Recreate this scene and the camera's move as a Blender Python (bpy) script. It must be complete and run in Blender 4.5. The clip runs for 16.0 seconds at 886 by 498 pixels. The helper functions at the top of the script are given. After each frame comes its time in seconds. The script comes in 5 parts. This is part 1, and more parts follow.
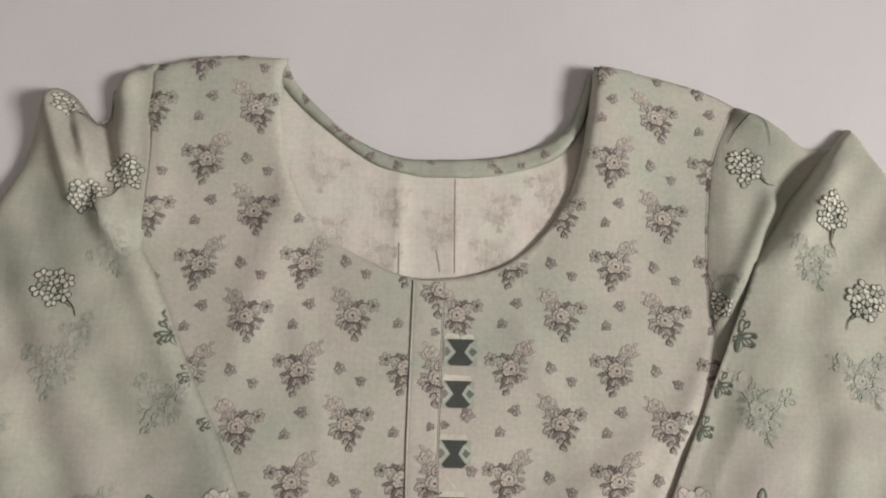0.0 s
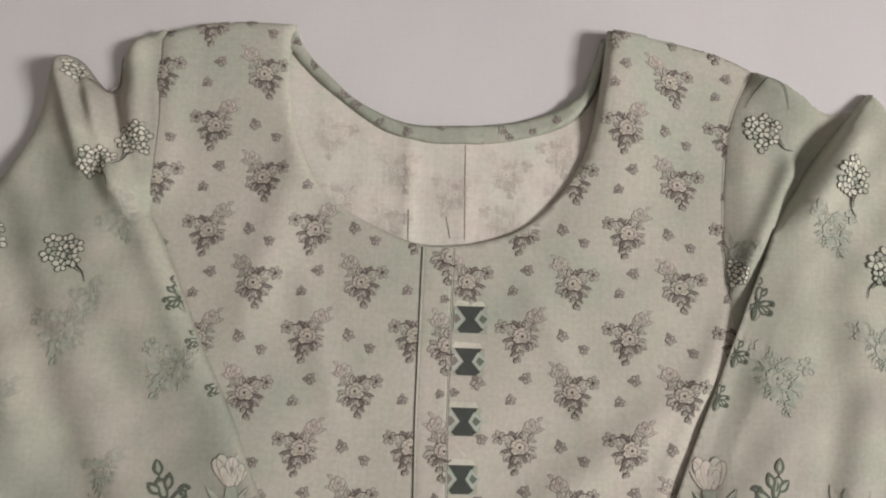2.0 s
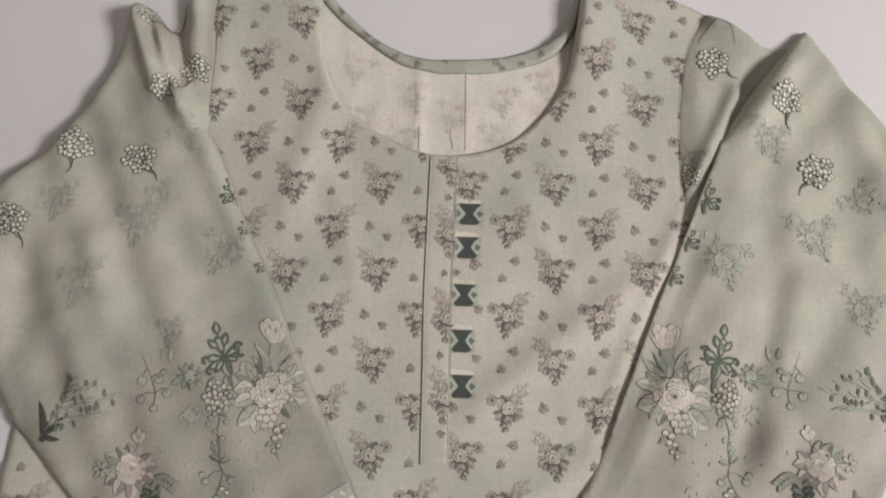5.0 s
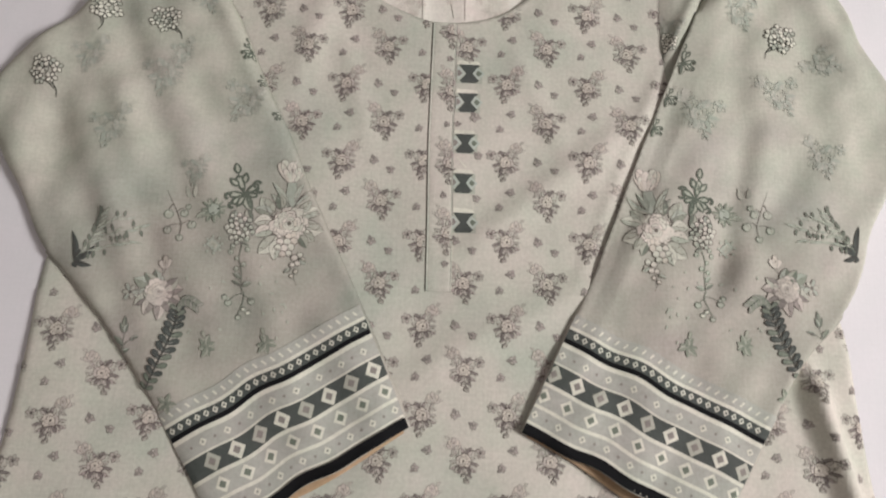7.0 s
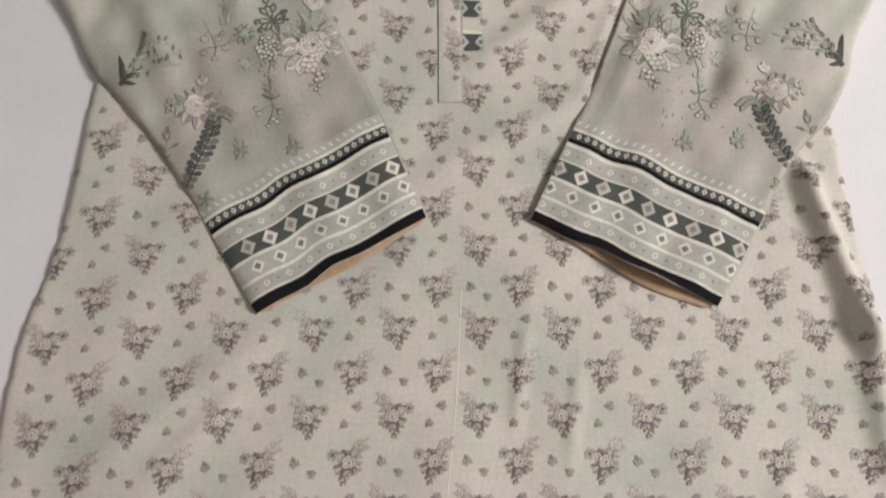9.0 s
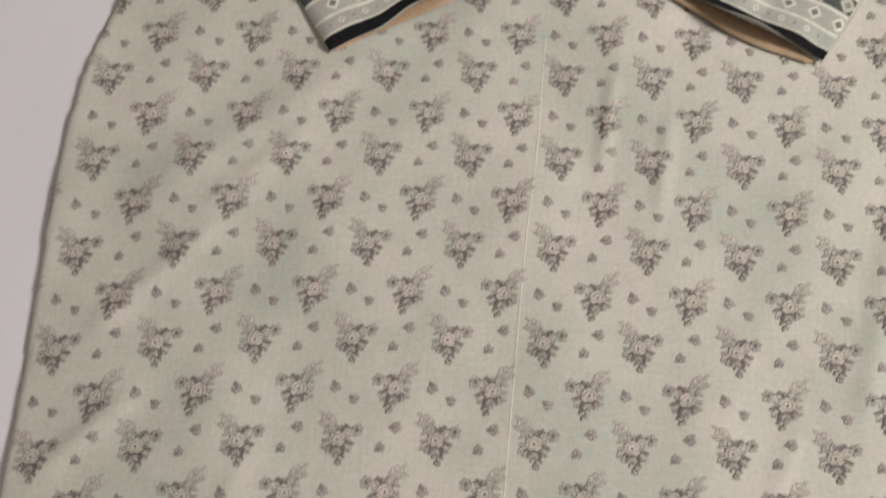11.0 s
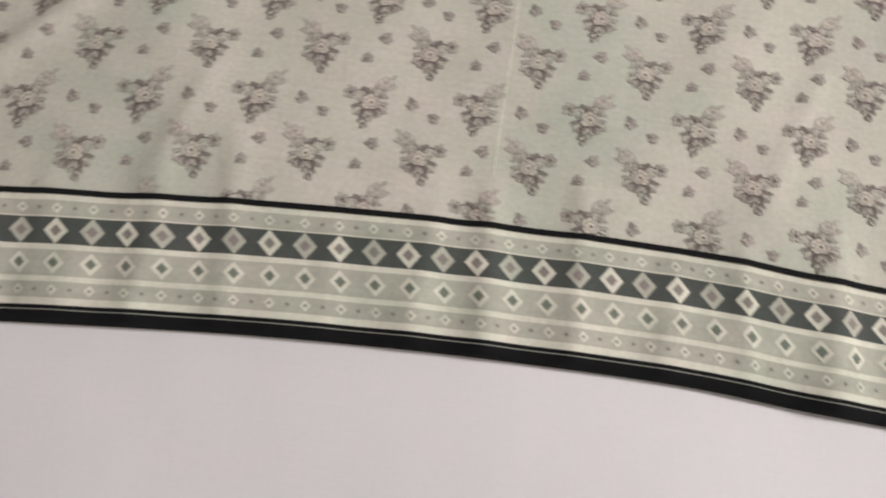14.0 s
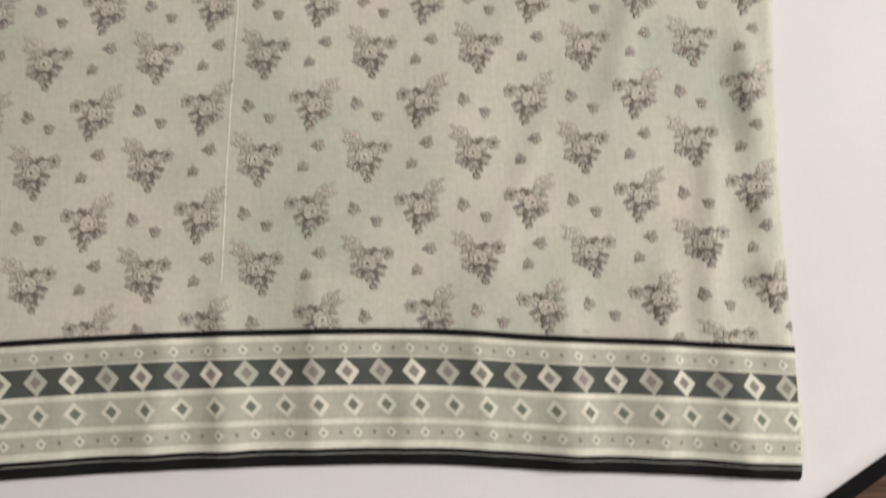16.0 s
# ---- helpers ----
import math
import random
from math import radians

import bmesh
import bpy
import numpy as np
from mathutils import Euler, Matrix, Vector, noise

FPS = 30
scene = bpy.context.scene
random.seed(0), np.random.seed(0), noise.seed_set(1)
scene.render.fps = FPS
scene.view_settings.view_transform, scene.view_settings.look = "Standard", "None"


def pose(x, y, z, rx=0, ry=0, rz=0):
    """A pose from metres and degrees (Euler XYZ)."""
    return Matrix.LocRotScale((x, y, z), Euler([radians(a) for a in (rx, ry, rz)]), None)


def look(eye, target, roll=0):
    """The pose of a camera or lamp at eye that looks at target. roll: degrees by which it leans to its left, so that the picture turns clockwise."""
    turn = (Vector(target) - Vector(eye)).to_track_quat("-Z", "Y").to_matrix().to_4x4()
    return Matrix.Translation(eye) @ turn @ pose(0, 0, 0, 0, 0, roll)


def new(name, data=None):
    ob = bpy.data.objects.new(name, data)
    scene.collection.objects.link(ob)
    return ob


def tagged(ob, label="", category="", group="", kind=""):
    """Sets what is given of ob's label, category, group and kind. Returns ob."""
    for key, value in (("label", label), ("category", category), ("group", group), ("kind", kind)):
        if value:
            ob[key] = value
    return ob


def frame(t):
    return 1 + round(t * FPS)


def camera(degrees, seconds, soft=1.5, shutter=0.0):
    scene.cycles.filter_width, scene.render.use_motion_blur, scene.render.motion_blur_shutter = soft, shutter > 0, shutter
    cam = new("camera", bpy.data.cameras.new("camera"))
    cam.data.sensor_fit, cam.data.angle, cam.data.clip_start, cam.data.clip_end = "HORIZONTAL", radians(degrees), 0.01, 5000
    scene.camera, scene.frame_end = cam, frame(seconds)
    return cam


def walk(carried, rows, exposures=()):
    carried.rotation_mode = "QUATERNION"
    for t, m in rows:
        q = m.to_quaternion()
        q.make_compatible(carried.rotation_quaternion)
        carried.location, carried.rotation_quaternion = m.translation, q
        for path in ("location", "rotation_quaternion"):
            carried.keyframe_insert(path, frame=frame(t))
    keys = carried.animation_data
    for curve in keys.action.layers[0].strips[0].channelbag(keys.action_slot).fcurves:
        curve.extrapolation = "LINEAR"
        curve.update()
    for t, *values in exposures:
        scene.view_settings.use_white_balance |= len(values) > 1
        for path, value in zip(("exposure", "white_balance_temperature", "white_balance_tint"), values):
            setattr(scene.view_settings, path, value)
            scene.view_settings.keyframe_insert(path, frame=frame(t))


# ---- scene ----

# ================= camera and its walk =================
cam = camera(64.41, 16.0, soft=2.0, shutter=0.5)
PATH = [
    (0, 0.0001, 0.0002, 0.4084, 9.84, -3.13, 1.66),
    (0.5, 0.0086, -0.0013, 0.4030, 10.96, -2.61, 1.23),
    (1, 0.0044, -0.0055, 0.3935, 9.60, -2.19, 2.36),
    (1.5, 0.0094, -0.0107, 0.3931, 9.21, -1.95, 1.80),
    (2, 0.0050, -0.0153, 0.4004, 9.48, -1.77, 1.89),
    (2.5, 0.0011, -0.0212, 0.4061, 9.73, -1.13, 2.42),
    (3, 0.0117, -0.0300, 0.4018, 9.09, -1.34, 1.53),
    (3.2, 0.0105, -0.0374, 0.4060, 9.45, -1.22, 1.66),
    (5.3, 0.0132, -0.1192, 0.4760, 10.99, -0.56, 2.14),
    (5.5, 0.0088, -0.1329, 0.4753, 11.21, -1.69, 2.63),
    (6, 0.0058, -0.1629, 0.4772, 10.85, -1.56, 2.59),
    (6.5, -0.0009, -0.1964, 0.4846, 11.55, -1.89, 2.47),
    (7, -0.0009, -0.2305, 0.4919, 12.25, -2.36, 1.74),
    (7.5, -0.0034, -0.2623, 0.4967, 12.72, -2.24, 1.35),
    (8, -0.0012, -0.3036, 0.4979, 12.72, -2.33, 0.73),
    (8.2, 0.0056, -0.3199, 0.5018, 12.68, -1.98, 0.47),
    (10.3, 0.0100, -0.5087, 0.4579, 16.90, 1.27, 1.01),
    (10.5, 0.0003, -0.5221, 0.4481, 15.98, 1.07, 1.82),
    (11, -0.0221, -0.5547, 0.4285, 14.01, 1.11, 3.61),
    (11.5, -0.0364, -0.5871, 0.4080, 12.59, 0.96, 4.63),
    (12, -0.0582, -0.6175, 0.3866, 11.19, -1.38, 6.70),
    (12.5, -0.0694, -0.6500, 0.3791, 11.51, -0.73, 8.04),
    (13, -0.0706, -0.6873, 0.3620, 11.10, -1.79, 9.13),
    (13.5, -0.0532, -0.7119, 0.3527, 10.28, -1.32, 9.35),
    (14, -0.0116, -0.7308, 0.3504, 10.66, -0.63, 6.61),
    (14.5, 0.0402, -0.7306, 0.3403, 10.03, -1.35, 1.90),
    (15, 0.0723, -0.7250, 0.3391, 9.71, -1.45, -0.70),
    (15.5, 0.0998, -0.7106, 0.3451, 9.19, -2.11, -3.34),
    (16, 0.1037, -0.6670, 0.3652, 8.81, -2.06, -1.88),
]
EXPOSURES = [(0, -0.23, 6500, 9), (1.5, -0.24, 6480, 9), (3, -0.27, 6450, 9), (5.5, -0.18, 6360, 10), (6.5, -0.25, 6230, 9), (7, 0.0, 6280, 11), (8, 0.0, 6330, 12), (10.5, -0.02, 6400, 11), (12.5, -0.01, 6500, 10), (13.5, 0.02, 6320, 10), (14.5, 0.02, 6500, 10), (16, -0.05, 6550, 9)]
walk(cam, [(t, pose(*rest)) for t, *rest in PATH], EXPOSURES)

# ================= light: one broad lamp in a closed pale room =================
world = bpy.data.worlds.new("room_air")
world.use_nodes = True
world.node_tree.nodes["Background"].inputs[0].default_value = (0.9, 0.92, 1.0, 1)
world.node_tree.nodes["Background"].inputs[1].default_value = 0.05
scene.world = world
scene.view_settings.exposure = 0.0


def area_lamp(name, eye, target, sx, sy, watts, colour):
    data = bpy.data.lights.new(name, "AREA")
    data.shape, data.size, data.size_y, data.energy, data.color = "RECTANGLE", sx, sy, watts, colour
    ob = new(name, data)
    ob.matrix_world = look(eye, target)
    return ob


area_lamp("ceiling_lamp", (1.75, -0.35, 1.45), (0.0, -0.3, 0.0), 0.55, 0.5, 52, (1.0, 0.965, 0.93))


# ================= materials =================
def shader(name, rough=0.9):
    m = bpy.data.materials.new(name)
    m.use_nodes = True
    nt = m.node_tree
    b = nt.nodes["Principled BSDF"]
    b.inputs["Roughness"].default_value = rough
    b.inputs["Specular IOR Level"].default_value = 0.15
    return m, nt, b


def noise_node(nt, scale, detail=3.0, stretch=(1, 1, 1)):
    co = nt.nodes.new("ShaderNodeTexCoord")
    mp = nt.nodes.new("ShaderNodeMapping")
    mp.inputs["Scale"].default_value = stretch
    n = nt.nodes.new("ShaderNodeTexNoise")
    n.inputs["Scale"].default_value, n.inputs["Detail"].default_value = scale, detail
    nt.links.new(co.outputs["Object"], mp.inputs[0])
    nt.links.new(mp.outputs[0], n.inputs["Vector"])
    return n


def ramp_node(nt, source, stops):
    r = nt.nodes.new("ShaderNodeValToRGB")
    e = r.color_ramp.elements
    e[0].position, e[0].color = stops[0][0], (*stops[0][1], 1)
    e[1].position, e[1].color = stops[-1][0], (*stops[-1][1], 1)
    for p, c in stops[1:-1]:
        e.new(p).color = (*c, 1)
    nt.links.new(source, r.inputs[0])
    return r


def mix_node(nt, kind, fac, a, b):
    m = nt.nodes.new("ShaderNodeMix")
    m.data_type, m.blend_type = "RGBA", kind
    if isinstance(fac, float):
        m.inputs[0].default_value = fac
    else:
        nt.links.new(fac, m.inputs[0])
    nt.links.new(a, m.inputs[6])
    nt.links.new(b, m.inputs[7])
    return m.outputs[2]


def cloth(name, stops, patch=9.0, weave=0.18, slub=0.014, rough=0.92, fold=0.0, speck=0.07):
    """Woven cloth: dyed in soft patches, with slubs along the threads and a fine weave in relief."""
    m, nt, b = shader(name, rough)
    big = noise_node(nt, patch, 2.5)
    col = ramp_node(nt, big.outputs["Fac"], stops).outputs[0]
    warp = noise_node(nt, 90, 3, (6, 0.5, 1))
    weft = noise_node(nt, 90, 3, (0.5, 6, 1))
    lo, hi = 1 - slub * 2, 1 + slub
    for n in (warp, weft):
        shade = ramp_node(nt, n.outputs["Fac"], [(0.3, (lo, lo, lo)), (0.7, (hi, hi, hi))])
        col = mix_node(nt, "MULTIPLY", 1.0, col, shade.outputs[0])
    tone = noise_node(nt, 48, 3)
    tint = ramp_node(nt, tone.outputs["Fac"], [(0.3, (1 - speck * 0.9, 1 - speck * 0.35, 1 - speck * 0.7)), (0.7, (1 + speck * 0.5, 1.0, 1 + speck * 0.2))])
    col = mix_node(nt, "MULTIPLY", 1.0, col, tint.outputs[0])
    grain = noise_node(nt, 420, 2)
    shade = ramp_node(nt, grain.outputs["Fac"], [(0.3, (1 - speck, 1 - speck, 1 - speck * 1.1)), (0.7, (1 + speck * 0.6, 1 + speck * 0.6, 1 + speck * 0.6))])
    col = mix_node(nt, "MULTIPLY", 1.0, col, shade.outputs[0])
    nt.links.new(col, b.inputs["Base Color"])
    add = nt.nodes.new("ShaderNodeMath")
    nt.links.new(warp.outputs["Fac"], add.inputs[0])
    nt.links.new(weft.outputs["Fac"], add.inputs[1])
    bump = nt.nodes.new("ShaderNodeBump")
    bump.inputs["Strength"].default_value, bump.inputs["Distance"].default_value = weave, 0.0006
    nt.links.new(add.outputs[0], bump.inputs["Height"])
    last = bump
    if fold:
        soft = noise_node(nt, 7.0, 2.0)
        rise = nt.nodes.new("ShaderNodeBump")
        rise.inputs["Strength"].default_value, rise.inputs["Distance"].default_value = 1.0, fold
        nt.links.new(soft.outputs["Fac"], rise.inputs["Height"])
        nt.links.new(bump.outputs[0], rise.inputs["Normal"])
        last = rise
    nt.links.new(last.outputs[0], b.inputs["Normal"])
    return m


SAGE = cloth("sage_cotton", [(0.30, (0.465, 0.48, 0.41)), (0.5, (0.56, 0.533, 0.463)), (0.68, (0.61, 0.564, 0.50))])
SLEEVE = cloth("dip_dyed_cotton", [(0.28, (0.345, 0.357, 0.308)), (0.42, (0.447, 0.438, 0.380)), (0.56, (0.532, 0.510, 0.445)), (0.70, (0.455, 0.425, 0.382))], 13.0)
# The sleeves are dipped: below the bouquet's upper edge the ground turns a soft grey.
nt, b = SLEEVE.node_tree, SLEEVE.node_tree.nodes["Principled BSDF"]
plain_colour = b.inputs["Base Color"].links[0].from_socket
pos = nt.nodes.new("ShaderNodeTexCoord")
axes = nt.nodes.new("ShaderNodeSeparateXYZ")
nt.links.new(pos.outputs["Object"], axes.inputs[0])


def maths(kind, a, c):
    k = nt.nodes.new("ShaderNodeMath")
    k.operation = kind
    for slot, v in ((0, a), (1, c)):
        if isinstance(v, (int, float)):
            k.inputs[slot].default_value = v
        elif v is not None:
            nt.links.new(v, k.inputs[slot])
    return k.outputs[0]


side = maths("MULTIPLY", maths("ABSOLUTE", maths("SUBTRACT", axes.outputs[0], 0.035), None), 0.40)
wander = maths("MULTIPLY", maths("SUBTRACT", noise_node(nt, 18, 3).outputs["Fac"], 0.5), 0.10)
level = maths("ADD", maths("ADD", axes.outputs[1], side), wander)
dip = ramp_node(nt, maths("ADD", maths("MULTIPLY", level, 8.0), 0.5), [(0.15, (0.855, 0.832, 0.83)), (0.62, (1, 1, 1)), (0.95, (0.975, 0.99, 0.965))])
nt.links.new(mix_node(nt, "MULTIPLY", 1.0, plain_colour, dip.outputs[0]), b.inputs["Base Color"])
INSIDE = cloth("cotton_wrong_side", [(0.3, (0.70, 0.63, 0.57)), (0.52, (0.755, 0.705, 0.635)), (0.7, (0.74, 0.72, 0.64))], 26.0)
FACING = cloth("mint_facing_cotton", [(0.3, (0.40, 0.425, 0.36)), (0.7, (0.51, 0.505, 0.43))], 34.0)
WHITE = cloth("white_bed_cotton", [(0.3, (0.70, 0.67, 0.685)), (0.7, (0.74, 0.71, 0.72))], 5.0, 0.10, 0.003, 0.95, 0.004, 0.015)
TAN = cloth("tan_lining", [(0.3, (0.38, 0.25, 0.15)), (0.7, (0.50, 0.36, 0.24))], 40.0)
INK = {}
for key, c in dict(pine=(0.125, 0.140, 0.113), stroke=(0.132, 0.108, 0.101), tint=(0.490, 0.462, 0.402), fern=(0.285, 0.300, 0.245), line=(0.235, 0.205, 0.185), bark=(0.165, 0.148, 0.13), mint=(0.50, 0.535, 0.48), veil=(0.475, 0.465, 0.405), wash=(0.47, 0.425, 0.38), shade=(0.405, 0.355, 0.328), smoke=(0.425, 0.415, 0.373), ink=(0.075, 0.075, 0.068), dark=(0.172, 0.155, 0.142), black=(0.009, 0.009, 0.010), slate=(0.085, 0.092, 0.085), mauve=(0.33, 0.29, 0.265),
                   umber=(0.268, 0.238, 0.218), rose=(0.525, 0.47, 0.42), blush=(0.59, 0.53, 0.46), leaf=(0.40, 0.40, 0.335), moss=(0.185, 0.205, 0.165),
                   mist=(0.40, 0.42, 0.36), grey=(0.33, 0.33, 0.285), stone=(0.455, 0.445, 0.38), cream=(0.69, 0.665, 0.57), haze=(0.44, 0.45, 0.38),
                   petal=(0.60, 0.58, 0.50), pale=(0.645, 0.585, 0.52), faint=(0.64, 0.575, 0.515), trace=(0.70, 0.64, 0.575)).items():
    INK[key] = cloth("print_" + key, [(0.3, tuple(0.9 * v for v in c)), (0.7, tuple(1.08 * v for v in c))], 60.0)
INK_ORDER = list(INK)


# ================= cloth tools =================
def spline(pts, n=6):
    """An even curve through the given points, open at its ends."""
    p = np.array(pts, float)
    q = np.vstack([2 * p[0] - p[1], p, 2 * p[-1] - p[-2]])
    out = []
    for k in range(1, len(q) - 2):
        a, b, c, d = q[k - 1], q[k], q[k + 1], q[k + 2]
        for t in np.linspace(0, 1, n, endpoint=False):
            out.append(0.5 * (2 * b + (c - a) * t + (2 * a - 5 * b + 4 * c - d) * t * t + (3 * b - a - 3 * c + d) * t ** 3))
    return np.vstack([out, p[-1:]])


def loop(*runs):
    """A closed outline from smooth runs that meet in corners."""
    return np.vstack([spline(r)[:-1] for r in runs])


def inside(poly, x, y):
    res = np.zeros(x.shape, bool)
    a, b = poly, np.roll(poly, -1, 0)
    for (x0, y0), (x1, y1) in zip(a, b):
        if y0 != y1:
            res ^= ((y0 > y) != (y1 > y)) & (x < (x1 - x0) * (y - y0) / (y1 - y0) + x0)
    return res


def nearest(poly, p):
    """Distance to the outline and the nearest point of it."""
    a, b = poly, np.roll(poly, -1, 0)
    best, place = np.full(len(p), 9.0), p.copy()
    for s, e in zip(a, b):
        d = e - s
        t = np.clip(((p - s) @ d) / max(d @ d, 1e-12), 0, 1)
        q = s + t[:, None] * d
        r = np.hypot(*(p - q).T)
        m = r < best
        best[m], place[m] = r[m], q[m]
    return best, place


def wave(x, y, scale, seed=0):
    """Smooth irregular swell between about -1 and 1."""
    s = 0
    for k in range(4):
        a = seed * 1.7 + k * 2.4
        s = s + np.sin((x * np.cos(a) + y * np.sin(a)) * 6.28 / scale * (1 + 0.37 * k) + seed * 3.1 + k * k)
    return s / 4


def ridge(x, y, p, q, width, end=0.02):
    """1 along the line from p to q, falling off to its sides."""
    p, q = np.array(p), np.array(q)
    d = q - p
    ln = np.hypot(*d)
    d = d / ln
    along, across = (x - p[0]) * d[0] + (y - p[1]) * d[1], (x - p[0]) * -d[1] + (y - p[1]) * d[0]
    over = np.maximum(0, np.maximum(-along, along - ln))
    return np.exp(-(across / width) ** 2 - (over / end) ** 2)


class Field:
    """Distance to an outline, positive inside it, read from a fine grid."""

    def __init__(self, outline, step=0.002):
        self.step, self.low = step, outline.min(0) - 0.01
        n = np.ceil((outline.max(0) + 0.01 - self.low) / step).astype(int) + 2
        gx, gy = np.meshgrid(self.low[0] + step * np.arange(n[0]), self.low[1] + step * np.arange(n[1]), indexing="ij")
        d, _ = nearest(outline, np.stack([gx.ravel(), gy.ravel()], -1))
        self.grid = np.where(inside(outline, gx, gy), 1, -1) * d.reshape(gx.shape)

    def __call__(self, x, y):
        a, b = (np.asarray(x) - self.low[0]) / self.step, (np.asarray(y) - self.low[1]) / self.step
        a, b = np.clip(a, 0, self.grid.shape[0] - 1.001), np.clip(b, 0, self.grid.shape[1] - 1.001)
        i, j = a.astype(int), b.astype(int)
        a, b = a - i, b - j
        g = self.grid
        return (g[i, j] * (1 - a) + g[i + 1, j] * a) * (1 - b) + (g[i, j + 1] * (1 - a) + g[i + 1, j + 1] * a) * b


class Panel:
    """A piece of cloth that lies over an outline with a height of its own everywhere."""

    def __init__(self, outline, height, roll=0.006, low=0.0006):
        self.outline, self.height, self.roll, self.low = outline, height, roll, low
        self.field = Field(outline)

    def z(self, x, y, exact=False):
        if exact:
            d, _ = nearest(self.outline, np.stack([x, y], -1))
            d = np.where(inside(self.outline, x, y), d, 0)
        else:
            d = np.maximum(self.field(x, y), 0)
        roll = self.roll(x, y) if callable(self.roll) else self.roll
        k = np.clip(d / roll, 0, 1)
        base = self.low(x, y) if callable(self.low) else self.low
        return base + (self.height(x, y) - base) * np.sqrt(np.maximum(0, 1 - (1 - k) ** 2))

    def build(self, name, step, material, parent, label="", drop=0.0):
        o = self.outline
        x0, y0 = o.min(0) - step
        nx, ny = (np.ceil((o.max(0) - o.min(0)) / step) + 3).astype(int)
        gx, gy = np.meshgrid(x0 + step * np.arange(nx), y0 + step * np.arange(ny), indexing="ij")
        keep = inside(o, gx[:-1, :-1] + step / 2, gy[:-1, :-1] + step / 2)
        count = np.zeros((nx, ny), int)
        for a in (0, 1):
            for b in (0, 1):
                count[a:nx - 1 + a, b:ny - 1 + b] += keep
        used, rim = count > 0, (count > 0) & (count < 4)
        p = np.stack([gx[used], gy[used]], -1)
        edge = rim[used]
        _, q = nearest(o, p[edge])
        p[edge] = q
        z = self.z(p[:, 0], p[:, 1], True)
        num = np.full((nx, ny), -1)
        num[used] = np.arange(used.sum())
        i, j = np.nonzero(keep)
        faces = np.stack([num[i, j], num[i + 1, j], num[i + 1, j + 1], num[i, j + 1]], -1)
        verts = np.column_stack([p, z])
        me = bpy.data.meshes.new(name)
        me.from_pydata(verts.tolist(), [], faces.tolist())
        me.materials.append(material)
        me.shade_smooth()
        ob = new(name, me)
        ob.parent = parent
        mod = ob.modifiers.new("thickness", "SOLIDIFY")
        mod.thickness, mod.offset = 0.0006, -1
        if label:
            tagged(ob, label)
        return ob


def thing(name, label, category, kind="", at=(0, 0, 0)):
    ob = new(name)
    ob.location = at
    ob.empty_display_size = 0.02
    return tagged(ob, label, category, kind=kind)


def part(name, bm, material, parent, label=""):
    me = bpy.data.meshes.new(name)
    bm.to_mesh(me)
    bm.free()
    me.materials.append(material)
    me.shade_smooth()
    ob = new(name, me)
    ob.parent = parent
    return tagged(ob, label)


def mesh_ob(name, verts, faces, material, parent=None, label="", smooth=True):
    me = bpy.data.meshes.new(name)
    me.from_pydata([tuple(v) for v in verts], [], [tuple(f) for f in faces])
    me.materials.append(material)
    if smooth:
        me.shade_smooth()
    ob = new(name, me)
    ob.parent = parent
    return tagged(ob, label) if label else ob


